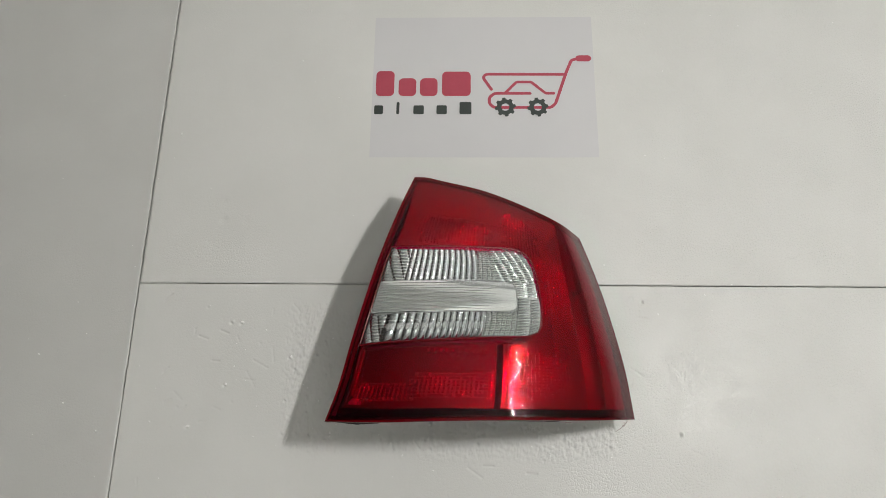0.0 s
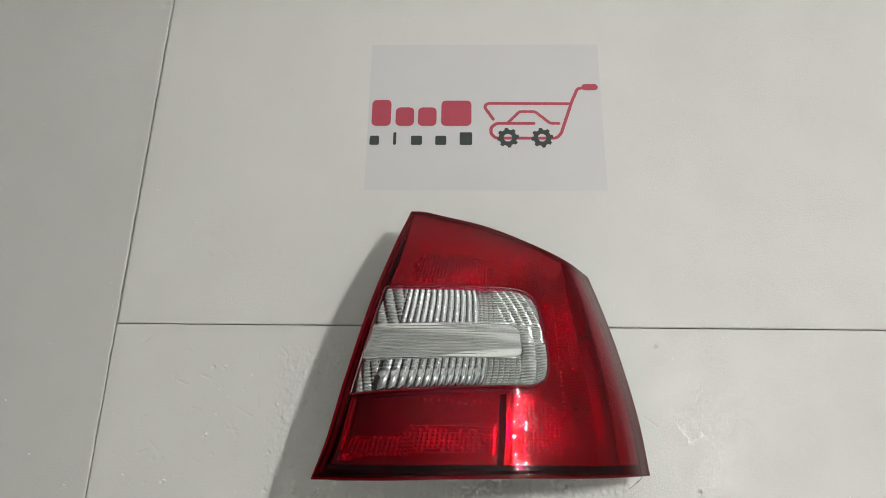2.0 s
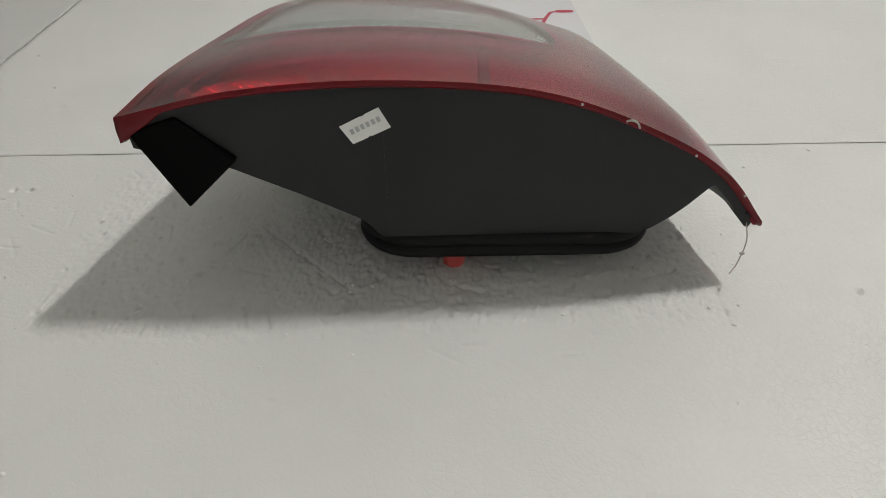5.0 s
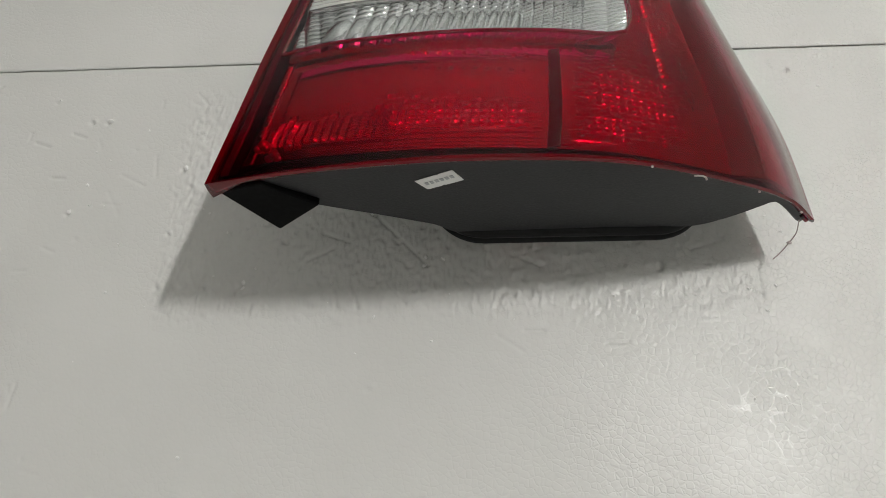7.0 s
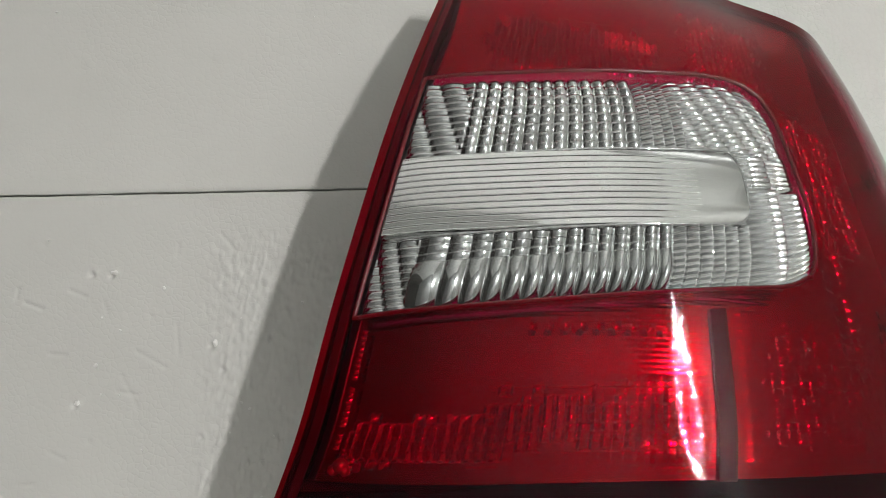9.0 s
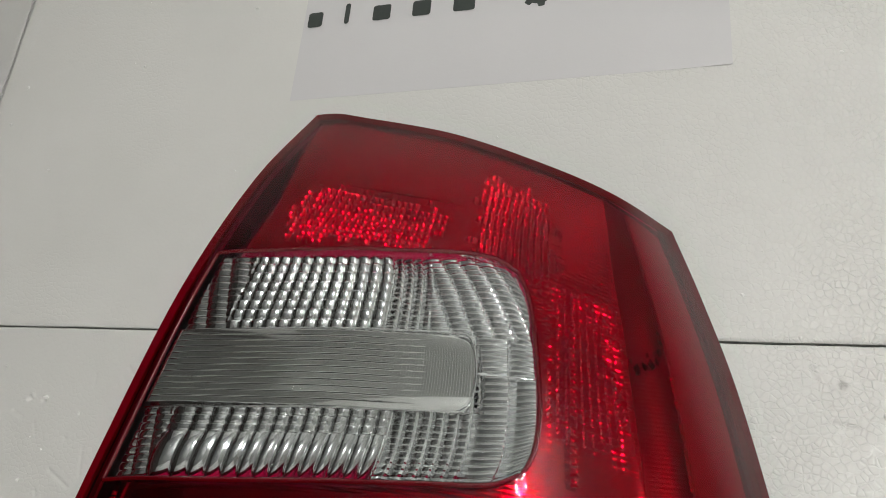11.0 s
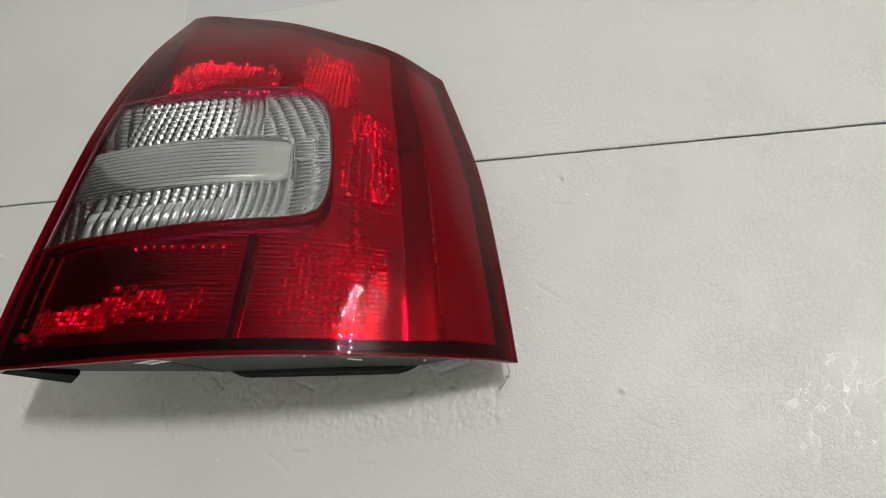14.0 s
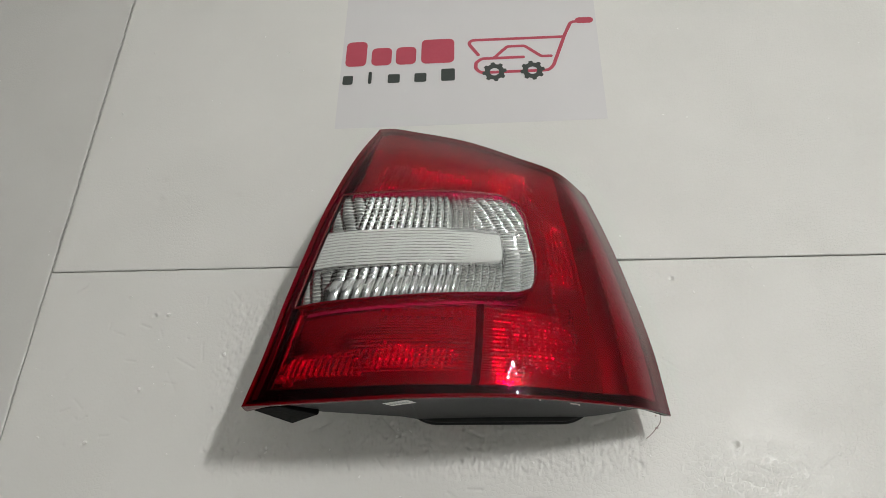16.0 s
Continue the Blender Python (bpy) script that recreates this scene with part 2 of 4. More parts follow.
# ---- the room: unseen, its tones and distances set for fill and reflections ----
X0, X1, Y0, Y1, TOP, LOW = -2.3, 0.875, -1.05, 1.06, 2.4, -0.02
def setting(name, lo, hi, material, label, category):
    return tagged(new(name, box(name, lo, hi, material)), label, category, kind="structure")


setting("floor", (X0 - 0.1, Y0 - 0.1, LOW - 0.1), (X1 + 0.1, Y1 + 0.1, LOW), SCREED, "grey screed floor under the white foam boards", "floor")
# unseen ceiling, kept grey to balance fill against what the lens mirrors
setting("ceiling", (X0 - 0.1, Y0 - 0.1, TOP), (X1 + 0.1, Y1 + 0.1, TOP + 0.1), CEILING, "unseen grey ceiling, its tone set for lens reflections", "ceiling")
# unseen white wall, set close for the pale veil on the lens
setting("wall_north", (-1.5, Y1, LOW), (X1, Y1 + 0.1, TOP), WALL, "unseen white wall added to bounce light", "wall")
# unseen dark stretch, added so the window reflects dark on its left
setting("wall_north_west", (X0, Y1, LOW), (-1.5, Y1 + 0.1, TOP), DIM_BACKDROP, "unseen dim wall added for dark lens reflections", "wall")
# unseen white wall, set close to fill the lamp's shadow
setting("wall_south", (X0, Y0 - 0.1, LOW), (X1, Y0, TOP), WALL, "unseen white wall added to bounce light", "wall")
# unseen east wall, split in two tones for what the lamp reflects
setting("wall_east", (X1, Y0 - 0.1, LOW), (X1 + 0.1, Y1 + 0.1, 1.1), WALL, "unseen white lower wall, added to bounce light", "wall")
setting("wall_east_upper", (X1, Y0 - 0.1, 1.1), (X1 + 0.1, Y1 + 0.1, TOP), GREY_WALL, "unseen grey upper wall, its tone set for lens reflections", "wall")
# unseen dark wall, added to darken reflections from the west
setting("wall_west", (X0 - 0.1, Y0 - 0.1, LOW), (X0, Y1 + 0.1, TOP), DARK_BACKDROP, "unseen near-black wall added for dark lens reflections", "wall")


# ---- tube light on the wall ----
fitting = tagged(new("tube_light"), "short lit white tube lamp on a wall batten", "tube light")
GLOW = bpy.data.materials.new("tube_glow")
GLOW.use_nodes = True
GLOW.node_tree.nodes["Principled BSDF"].inputs["Emission Color"].default_value = (1.0, 0.985, 0.955, 1)
GLOW.node_tree.nodes["Principled BSDF"].inputs["Emission Strength"].default_value = TUBE_POWER
TX, TZ, TY0, TY1 = 0.795, 1.66, -0.02, 0.16
part("tube", tube_along("tube", [(TX, y, TZ) for y in np.linspace(TY0, TY1, 9)], 0.013, GLOW, 14), fitting, "glowing white tube")
part("batten", box("batten", (TX + 0.03, TY0 - 0.03, TZ - 0.025), (X1, TY1 + 0.03, TZ + 0.025), WALL, 0.004), fitting)
for y in (TY0 - 0.018, TY1 + 0.002):
    part("lamp_holder", box("lamp_holder", (TX - 0.016, y, TZ - 0.018), (TX + 0.031, y + 0.016, TZ + 0.018), WALL, 0.003), fitting)


# ---- foam boards ----
def scratches(rng, x0, x1, y0, y1, count):
    out = []
    for _ in range(count):
        x, y, a, length = rng.uniform(x0, x1), rng.uniform(y0, y1), rng.uniform(0, math.pi), rng.uniform(0.006, 0.022)
        out.append((x, y, x + length * math.cos(a), y + length * math.sin(a), rng.uniform(0.0006, 0.0014)))
    return out


def board(x0, x1, y0, y1, step, seed, dents, lines, label, material=FOAM, pulled=None, ragged=1.0):
    """A foam board 20 mm thick with its top at z = 0: wavy edges, dents and scratches pressed into the skin."""
    rng = np.random.RandomState(seed)
    nx, ny = int((x1 - x0) / step) + 1, int((y1 - y0) / step) + 1
    xs, ys = np.meshgrid(np.linspace(x0, x1, nx), np.linspace(y0, y1, ny))
    z = np.zeros_like(xs)
    for k in range(6):
        fx, fy, ph = rng.uniform(-9, 9), rng.uniform(-9, 9), rng.uniform(0, 6.28)
        z += 0.00004 * np.sin(fx * xs + fy * ys + ph)
    for x, y, r, d in dents:
        z -= d * np.exp(-((xs - x) ** 2 + (ys - y) ** 2) / r**2)
        z += 0.45 * d * np.exp(-((xs - x - 1.3 * r) ** 2 + (ys - y - 0.8 * r) ** 2) / r**2)
    for ax, ay, bx, by, d in lines:
        length = math.hypot(bx - ax, by - ay)
        ux, uy = (bx - ax) / length, (by - ay) / length
        along = np.clip((xs - ax) * ux + (ys - ay) * uy, 0, length)
        off = np.hypot(xs - ax - along * ux, ys - ay - along * uy)
        z -= d * np.exp(-((off / (0.9 * step)) ** 2))
    if pulled:
        grit = rng.randn(ny, nx)
        for _ in range(3):
            grit = (grit + np.roll(grit, 1, 0) + np.roll(grit, -1, 0)) / 3
        lumps = rng.randn(ny, nx)
        for _ in range(2):
            for k in (0, 1):
                lumps = (lumps + np.roll(lumps, 1, k) + np.roll(lumps, -1, k)) / 1.9
        (ax, bx), (ay, by) = pulled
        fade = lambda f, lo, hi: np.clip((f - lo) / 0.02, 0, 1) * np.clip((hi - f) / 0.02, 0, 1)
        z += (0.0005 * grit + 0.00017 * lumps) * fade(xs, ax, bx) * fade(ys, ay, by)
    top = np.stack([xs, ys, z], -1)
    wob = lambda s: ragged * (0.00016 * np.sin(37 * s + seed) + 0.0001 * np.sin(113 * s + 2 * seed) + 0.00007 * np.sin(297 * s))
    top[:, 0, 0] += np.abs(wob(ys[:, 0])); top[:, -1, 0] -= np.abs(wob(ys[:, -1]))
    top[0, :, 1] += np.abs(wob(xs[0])); top[-1, :, 1] -= np.abs(wob(xs[-1]))
    ring = [(0, i) for i in range(nx)] + [(j, nx - 1) for j in range(1, ny)] + [(ny - 1, i) for i in range(nx - 2, -1, -1)] + [(j, 0) for j in range(ny - 2, 0, -1)]
    verts = top.reshape(-1, 3)
    faces = grid_faces(nx, ny)
    base = len(verts)
    low = np.array([(top[j, i, 0], top[j, i, 1], LOW) for j, i in ring])
    ids = [j * nx + i for j, i in ring]
    n = len(ring)
    for k in range(n):
        faces.append((ids[(k + 1) % n], ids[k], base + k, base + (k + 1) % n))
    faces.append(tuple(base + k for k in range(n - 1, -1, -1)))
    me = mesh_of("foam_board", np.concatenate([verts, low]), faces, material)
    flags = np.ones(len(me.polygons), bool)
    flags[(nx - 1) * (ny - 1):] = False
    me.polygons.foreach_set("use_smooth", flags)
    ob = new("foam_board", me)
    return tagged(ob, label, "foam board", group="foam boards on the floor")


rng = np.random.RandomState(4)
near_dents = [(rng.uniform(-0.23, 0.16), rng.uniform(-0.195, -0.06), rng.uniform(0.0011, 0.0020), rng.uniform(0.0010, 0.0024)) for _ in range(95)]
near_dents += [(rng.uniform(-0.4, 0.55), rng.uniform(-0.48, -0.01), rng.uniform(0.0009, 0.002), rng.uniform(0.0002, 0.0007)) for _ in range(110)]
near_lines = [(ax, ay, bx, by, 1.6 * d) for ax, ay, bx, by, d in scratches(rng, -0.22, 0.12, -0.20, -0.09, 16)] + [(ax, ay, bx, by, 0.5 * d) for ax, ay, bx, by, d in scratches(rng, 0.0, 0.5, -0.34, -0.02, 18)]
near_dents += [(x - 0.0022, y - 0.0015, 0.0016, 0.0022) for x, y in ((-0.285, -0.049), (-0.222, -0.091), (-0.298, -0.124), (-0.170, -0.179), (-0.338, -0.173), (-0.169, -0.137), (-0.069, -0.150), (-0.140, -0.118))]
near_lines += [(-0.337, -0.066, -0.326, -0.070, 0.0012), (-0.311, -0.059, -0.301, -0.063, 0.0012), (-0.318, -0.096, -0.309, -0.097, 0.0012)]
near_dents += [(x, y, 0.0017, 0.0032) for x, y in ((-0.192, -0.089), (-0.117, -0.110), (-0.088, -0.130), (-0.052, -0.168), (-0.038, -0.155), (-0.146, -0.150), (-0.176, -0.187), (0.202, -0.021), (0.235, -0.177), (-0.299, -0.050))]
near_lines += [(ax, ay, bx, by, 0.55 * d) for ax, ay, bx, by, d in scratches(rng, -0.40, -0.2, -0.3, -0.02, 22)]
near_lines += [(-0.116, -0.100, -0.088, -0.130, 0.0017), (-0.088, -0.130, -0.0695, -0.150, 0.0017), (-0.0695, -0.150, -0.052, -0.168, 0.0017)]
near_lines += [(0.008, -0.2137, 0.020, -0.2141, 0.0010), (0.0575, -0.2212, 0.069, -0.2216, 0.0010), (0.189, -0.012, 0.191, -0.0185, 0.0012), (0.196, -0.0394, 0.208, -0.0414, 0.0010), (0.183, -0.1006, 0.197, -0.1102, 0.0010)]
board(-0.4195, 0.58, -0.5, -0.0005, 0.0010, 1, near_dents, near_lines, "white polystyrene foam board, dented and scratched, under the tail lamp", pulled=((-0.235, 0.17), (-0.212, -0.02)))
far_dents = [(rng.uniform(-0.4, 0.55), rng.uniform(0.01, 0.48), rng.uniform(0.002, 0.004), rng.uniform(0.0002, 0.0006)) for _ in range(60)]
board(-0.4195, 0.58, 0.0005, 0.4985, 0.003, 2, far_dents, scratches(rng, 0.1, 0.5, 0.01, 0.2, 10), "white polystyrene foam board under the printed sheet")
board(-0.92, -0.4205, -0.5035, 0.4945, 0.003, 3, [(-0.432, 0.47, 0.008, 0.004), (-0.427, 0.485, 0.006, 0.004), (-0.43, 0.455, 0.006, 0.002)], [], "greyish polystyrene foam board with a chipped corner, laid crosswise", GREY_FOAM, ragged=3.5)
board(-1.42, -0.4165, 0.4975, 0.997, 0.01, 5, [], [], "white polystyrene foam board behind the crosswise one")
board(-0.4135, 0.586, 0.5015, 1.0, 0.01, 6, [], [], "white polystyrene foam board at the far edge")

# ---- printed sheet ----
sheet = tagged(new("paper_sheet"), "white printed paper sheet with a red cart emblem", "paper sheet")
sheet.location = (0.0105, 0.279, 0.0)
ys, xs = np.mgrid[0:23, 0:33]
px, py = -0.150 + xs / 32 * 0.300, -0.107 + ys / 22 * 0.214
lift = lambda x, y: 0.0003 + 0.0010 * np.clip((x - 0.10) / 0.05, 0, 1) ** 2 * np.clip((-y) / 0.1, 0, 1) ** 2
pz = lift(px, py)
part("paper", shell("paper", np.stack([px, py, pz], -1), np.stack([px, py, pz - 0.0002], -1), PAPER), sheet)


def print_flat(name, outline, material, holes=()):
    """A flat printed shape on the sheet."""
    bm = bmesh.new()
    ink = 0.0001 + 0.00003 * len(sheet.children)
    loops = [outline, *holes]
    edges = []
    for loop in loops:
        vs = [bm.verts.new((x, y, float(lift(x, y)) + ink)) for x, y in loop]
        edges += [bm.edges.new((vs[i], vs[(i + 1) % len(vs)])) for i in range(len(vs))]
    bmesh.ops.triangle_fill(bm, edges=edges, use_beauty=True, use_dissolve=False)
    for f in bm.faces:
        f.normal_update()
        if f.normal.z < 0:
            f.normal_flip()
    me = bpy.data.meshes.new(name)
    bm.to_mesh(me)
    bm.free()
    me.materials.append(material)
    part(name, me, sheet)


def stroke(points, width, n=60):
    """The outline of a rounded pen stroke, millimetres in the world to metres on the sheet."""
    p = np.array(points, float) * (0.000995, 0.001012) + (0.0044 - 0.0105, -0.279)
    run = np.r_[0, np.cumsum(np.linalg.norm(np.diff(p, axis=0), axis=1))]
    want = np.linspace(0, run[-1], n)
    q = np.stack([np.interp(want, run, p[:, k]) for k in range(2)], 1)
    for _ in range(2):
        q[1:-1] = 0.25 * q[:-2] + 0.5 * q[1:-1] + 0.25 * q[2:]
    d = np.gradient(q, axis=0)
    d /= np.linalg.norm(d, axis=1)[:, None]
    s = np.stack([-d[:, 1], d[:, 0]], 1) * width / 2000
    cap = lambda c, v, sg: [c + (math.cos(a) * v + math.sin(a) * sg * np.array([v[1], -v[0]])) for a in np.linspace(0, math.pi, 7)[1:-1]]
    return [tuple(v) for v in [*(q + s), *cap(q[-1], s[-1], 1), *(q - s)[::-1], *cap(q[0], -s[0], 1)]]


print_flat("cart_line", stroke([(136, 315), (127, 314), (119, 295), (103, 248), (97, 242), (20, 242), (14, 248), (14, 257), (21, 263), (69, 263)], 4.2, 120), PINK)
print_flat("basket_line", stroke([(116, 291.5), (9, 292), (5.5, 287), (17, 269)], 4.2), PINK)
print_flat("roof_line", stroke([(36, 264), (51, 280), (71, 280), (90, 263), (101, 263)], 4.0), PINK)
print_flat("cart_grip", stroke([(137, 316), (149, 316)], 9.5, 12), PINK)
for gx in (35.5, 79):
    ring = []
    for k in range(64):
        a = 2 * math.pi * k / 64
        r = 14.0 if (k % 8) < 4 else 11.4
        ring.append(((gx + r * math.cos(a)) * 0.000995 - 0.0061, (242.5 + r * math.sin(a)) * 0.001012 - 0.279))
    hole = [((gx + 5.4 * math.cos(2 * math.pi * k / 24)) * 0.000995 - 0.0061, (242.5 + 5.4 * math.sin(2 * math.pi * k / 24)) * 0.001012 - 0.279) for k in range(24)]
    print_flat("cart_gear", ring, INK, [hole])


def block(x0, y0, x1, y1, r):
    """A rounded bar."""
    out = []
    for cx, cy, a0 in ((x1 - r, y1 - r, 0), (x0 + r, y1 - r, 90), (x0 + r, y0 + r, 180), (x1 - r, y0 + r, 270)):
        out += [((cx + r * math.cos(radians(a0 + a))) * 0.000995 - 0.0061, (cy + r * math.sin(radians(a0 + a))) * 0.001012 - 0.279) for a in (0, 30, 60, 90)]
    return out


for x0, x1, y1 in ((-50, -11, 296), (-80, -56, 286), (-109, -85, 286), (-140, -115, 297)):
    print_flat("word_bar", block(x0, 259, x1, y1, 6), PINK)
for x0, x1, y1 in ((-26, -10, 250), (-57, -43, 245), (-88, -74, 245), (-111, -107, 250), (-141, -129, 245)):
    print_flat("small_bar", block(x0, 232, x1, y1, 1.9), INK)

# ---- tail lamp ----
lamp = tagged(new("tail_lamp"), "red car tail lamp with clear window, lying on foam board", "tail lamp")
BOTTOM = [(-0.1559, -0.1738, 0.1129), (-0.0979, -0.1748, 0.1260), (-0.0269, -0.1728, 0.1292), (0.0482, -0.1708, 0.1212), (0.1092, -0.1688, 0.0974), (0.1482, -0.1658, 0.0716), (0.1743, -0.1628, 0.0402)]
UPPER = [(-0.0740, 0.1130, 0.0715), (-0.0600, 0.1122, 0.0725), (-0.0420, 0.1076, 0.0734), (0.0100, 0.0950, 0.0715), (0.0590, 0.0760, 0.0682), (0.0950, 0.0561, 0.0702), (0.1222, 0.0465, 0.0439)]
LEFT = [(-0.1559, -0.1738, 0.1129), (-0.1428, -0.1380, 0.1191), (-0.1297, -0.0810, 0.1164), (-0.1095, -0.0040, 0.1109), (-0.0898, 0.0610, 0.0963), (-0.0740, 0.1130, 0.0715)]
RIGHT = [(0.1743, -0.1628, 0.0402), (0.1653, -0.1050, 0.0447), (0.1505, -0.0350, 0.0386), (0.1352, 0.0120, 0.0418), (0.1222, 0.0465, 0.0439)]
cb, ct, cl, cr = (spline(c, 401) for c in (BOTTOM, UPPER, LEFT, RIGHT))
fine = np.linspace(0, 1, 401)
pick = lambda c, s: np.stack([np.interp(s, fine, c[:, k]) for k in range(3)], -1)


def face(u, v):
    """The lamp's outer face: u from the inner to the outer edge, v from the lower to the upper."""
    u, v = np.broadcast_arrays(np.asarray(u, float), np.asarray(v, float))
    a, b = u[..., None], v[..., None]
    p = (1 - b) * pick(cb, u) + b * pick(ct, u) + (1 - a) * pick(cl, v) + a * pick(cr, v) - (
        (1 - a) * (1 - b) * cb[0] + a * (1 - b) * cb[-1] + (1 - a) * b * ct[0] + a * b * ct[-1])
    p[..., 2] += np.sin(math.pi * u) * (0.0073 * np.sin(math.pi * v) + -0.0041 * np.sin(2 * math.pi * v))
    return p


def normal(u, v, h=0.012):
    du = face(np.clip(u + h, 0, 1), v) - face(np.clip(u - h, 0, 1), v)
    dv = face(u, np.clip(v + h, 0, 1)) - face(u, np.clip(v - h, 0, 1))
    n = np.cross(du, dv)
    return n / np.linalg.norm(n, axis=-1, keepdims=True)


def inside(u, v, depth):
    d = np.asarray(depth, float)
    return face(u, v) - normal(u, v) * (d[..., None] if d.ndim else d)


# the clear window's outline in u, v, side by side
W_LOW = spline([(0.031, 0.266), (0.120, 0.280), (0.273, 0.295), (0.40, 0.309), (0.50, 0.322), (0.575, 0.334), (0.614, 0.357)], 81)
W_OUT = spline([(0.614, 0.354), (0.630, 0.40), (0.634, 0.48), (0.622, 0.60), (0.610, 0.660), (0.592, 0.697)], 41)
W_TOP = spline([(0.032, 0.642), (0.123, 0.652), (0.303, 0.675), (0.40, 0.688), (0.50, 0.708), (0.555, 0.712), (0.592, 0.697)], 81)
W_IN = spline([(0.031, 0.266), (0.032, 0.46), (0.032, 0.642)], 41)


def window(a, b):
    """u, v inside the window's outline, a and b from 0 to 1."""
    a, b = np.broadcast_arrays(np.asarray(a, float), np.asarray(b, float))
    g = lambda c, s: np.stack([np.interp(s, np.linspace(0, 1, len(c)), c[:, k]) for k in range(2)], -1)
    A, B = a[..., None], b[..., None]
    uv = (1 - B) * g(W_LOW, a) + B * g(W_TOP, a) + (1 - A) * g(W_IN, b) + A * g(W_OUT, b) - (
        (1 - A) * (1 - B) * W_LOW[0] + A * (1 - B) * W_LOW[-1] + (1 - A) * B * W_TOP[0] + A * B * W_TOP[-1])
    return uv[..., 0], uv[..., 1]


def loop_uv(sides, n=(160, 100, 160, 100)):
    out = []
    for c, k in zip(sides, n):
        s = np.linspace(0, 1, k, endpoint=False)
        out.append(np.stack([np.interp(s, np.linspace(0, 1, len(c)), c[:, i]) for i in range(2)], -1))
    return np.concatenate(out)


inner_loop = loop_uv([W_LOW, W_OUT, W_TOP[::-1], W_IN[::-1]])
outer_loop = loop_uv([np.array(c, float) for c in ([(0, 0), (1, 0)], [(1, 0), (1, 1)], [(1, 1), (0, 1)], [(0, 1), (0, 0)])])
rings = np.linspace(0, 1, 61)[:, None, None]
uv = inner_loop[None] * (1 - rings) + outer_loop[None] * rings



def lens(name, uu, vv, material, fluted, label, wrap=False):
    """A lens skin 2.6 mm thick: smooth outside, fine flutes moulded inside."""
    me = shell(name, inside(uu, vv, 0.0), inside(uu, vv, 0.0026), material, wrap=wrap, edges=False)
    me.materials.append(fluted)
    half = len(me.polygons) // 2
    me.polygons.foreach_set("material_index", [0] * half + [1] * half)
    part(name, me, lamp, label)


lens("red_lens", uv[::-1, :, 0], uv[::-1, :, 1], RED, RED_FLUTED, "glossy transparent red acrylic lens", True)
wa, wb = np.meshgrid(np.linspace(0, 1, 61), np.linspace(0, 1, 41))
wu, wv = window(wa, wb)
lens("clear_lens", wu, wv, CLEAR, CLEAR_FLUTED, "clear acrylic lens window")

# moulded seam round the window, and the dark weld line inside the rim
part("window_seam", tube_along("window_seam", inside(inner_loop[:, 0], inner_loop[:, 1], 0.0016), 0.0011, plain("seam_red", (0.13, 0.006, 0.012), 0.25, var=0.1), 6, True), lamp, "narrow red seam")


def pillows(f, lo, hi, count):
    """A row of bulges between lo and hi: 0 at each joint, 1 on each crest."""
    s = np.clip((f - lo) / (hi - lo), 0, 0.99999) * count
    return 1 - (2 * (s - np.floor(s)) - 1) ** 2


# bright-work behind the window: pillow optics above and below, prisms at the outer end
oa, ob_ = np.meshgrid(np.linspace(0, 1, 441), np.linspace(0, 1, 281))
ou, ov = window(0.006 + 0.988 * oa, 0.01 + 0.98 * ob_)
h = np.zeros_like(oa)
zone = lambda a0, a1, b0, b1: (oa >= a0) & (oa < a1) & (ob_ >= b0) & (ob_ < b1)


def fill(a0, a1, b0, b1, cols, rows, steep, lean=0.0, bend=0.2, skew=0.0, stretch=1.0, turn=0.0):
    """Cushions in columns and rows over one zone. steep: slope at a column's edges; lean, bend: slope of a row and its change;
    skew shifts a row's columns, stretch narrows the columns outward, turn is the columns' lean inward."""
    m = zone(a0, a1, b0, b1)
    f = np.clip((oa - a0) / (a1 - a0), 0, 1) ** stretch
    g = np.clip((ob_ - b0) / (b1 - b0), 0, 1) * rows
    row = np.minimum(np.floor(g), rows - 1)
    sr = 2 * (g - row) - 1
    lift_ = 0.5 * 0.108 * (b1 - b0) / rows * (0.5 * bend * (1 - sr**2) + lean * sr)
    if cols:
        c = f * cols + skew * row
        sc = 2 * (c - np.floor(c)) - 1
        lift_ = lift_ + 0.5 * 0.195 * (a1 - a0) / cols * (0.5 * steep * (1 - sc**2) + turn * sc)
    h[m] = lift_[m]


fill(0, 0.14, 0.63, 1.01, 2, 11, 0.35, 0.30, 0.5, 0.15)
fill(0.14, 0.60, 0.63, 1.01, 12, 8, 0.78, 0.34, 0.26)
fill(0.60, 0.72, 0.63, 1.01, 4, 14, 0.2, 0.15, 0.4, 0.0, 1.0, 0.42)
fill(0.72, 1.01, 0.63, 1.01, 5, 14, 0.35, 0.25, 0.5, 0.12, 1.0, 0.2)
fill(0, 0.09, 0, 0.295, 2, 9, 0.35, 0.15, 0.5, 0.15)
fill(0.09, 0.66, 0, 0.19, 14, 1, 1.0, 0.06, 0.4, 0.0, 1.25)
fill(0.09, 0.66, 0.19, 0.295, 14, 3, 0.80, 0.18, 0.25, 0.0, 1.25)
fill(0.66, 0.845, 0, 0.295, 6, 11, 0.2, 0.1, 0.5, 0.0, 1.0, 0.42)
fill(0.845, 1.01, 0, 0.46, 2, 15, 0.2, 0.12, 0.5, 0.0, 1.0, 0.36)
fill(0.845, 1.01, 0.475, 0.63, 2, 6, 0.2, 0.2, 0.5, 0.0, 1.0, 0.2)
bowl = 0.0066 + 0.004 * np.sin(math.pi * oa) * np.abs(ob_ - 0.46)
part("pillow_reflector", shell("pillow_reflector", inside(ou, ov, bowl - h), inside(ou, ov, bowl + 0.003), CHROME), lamp, "silvered pillow-optic reflector")
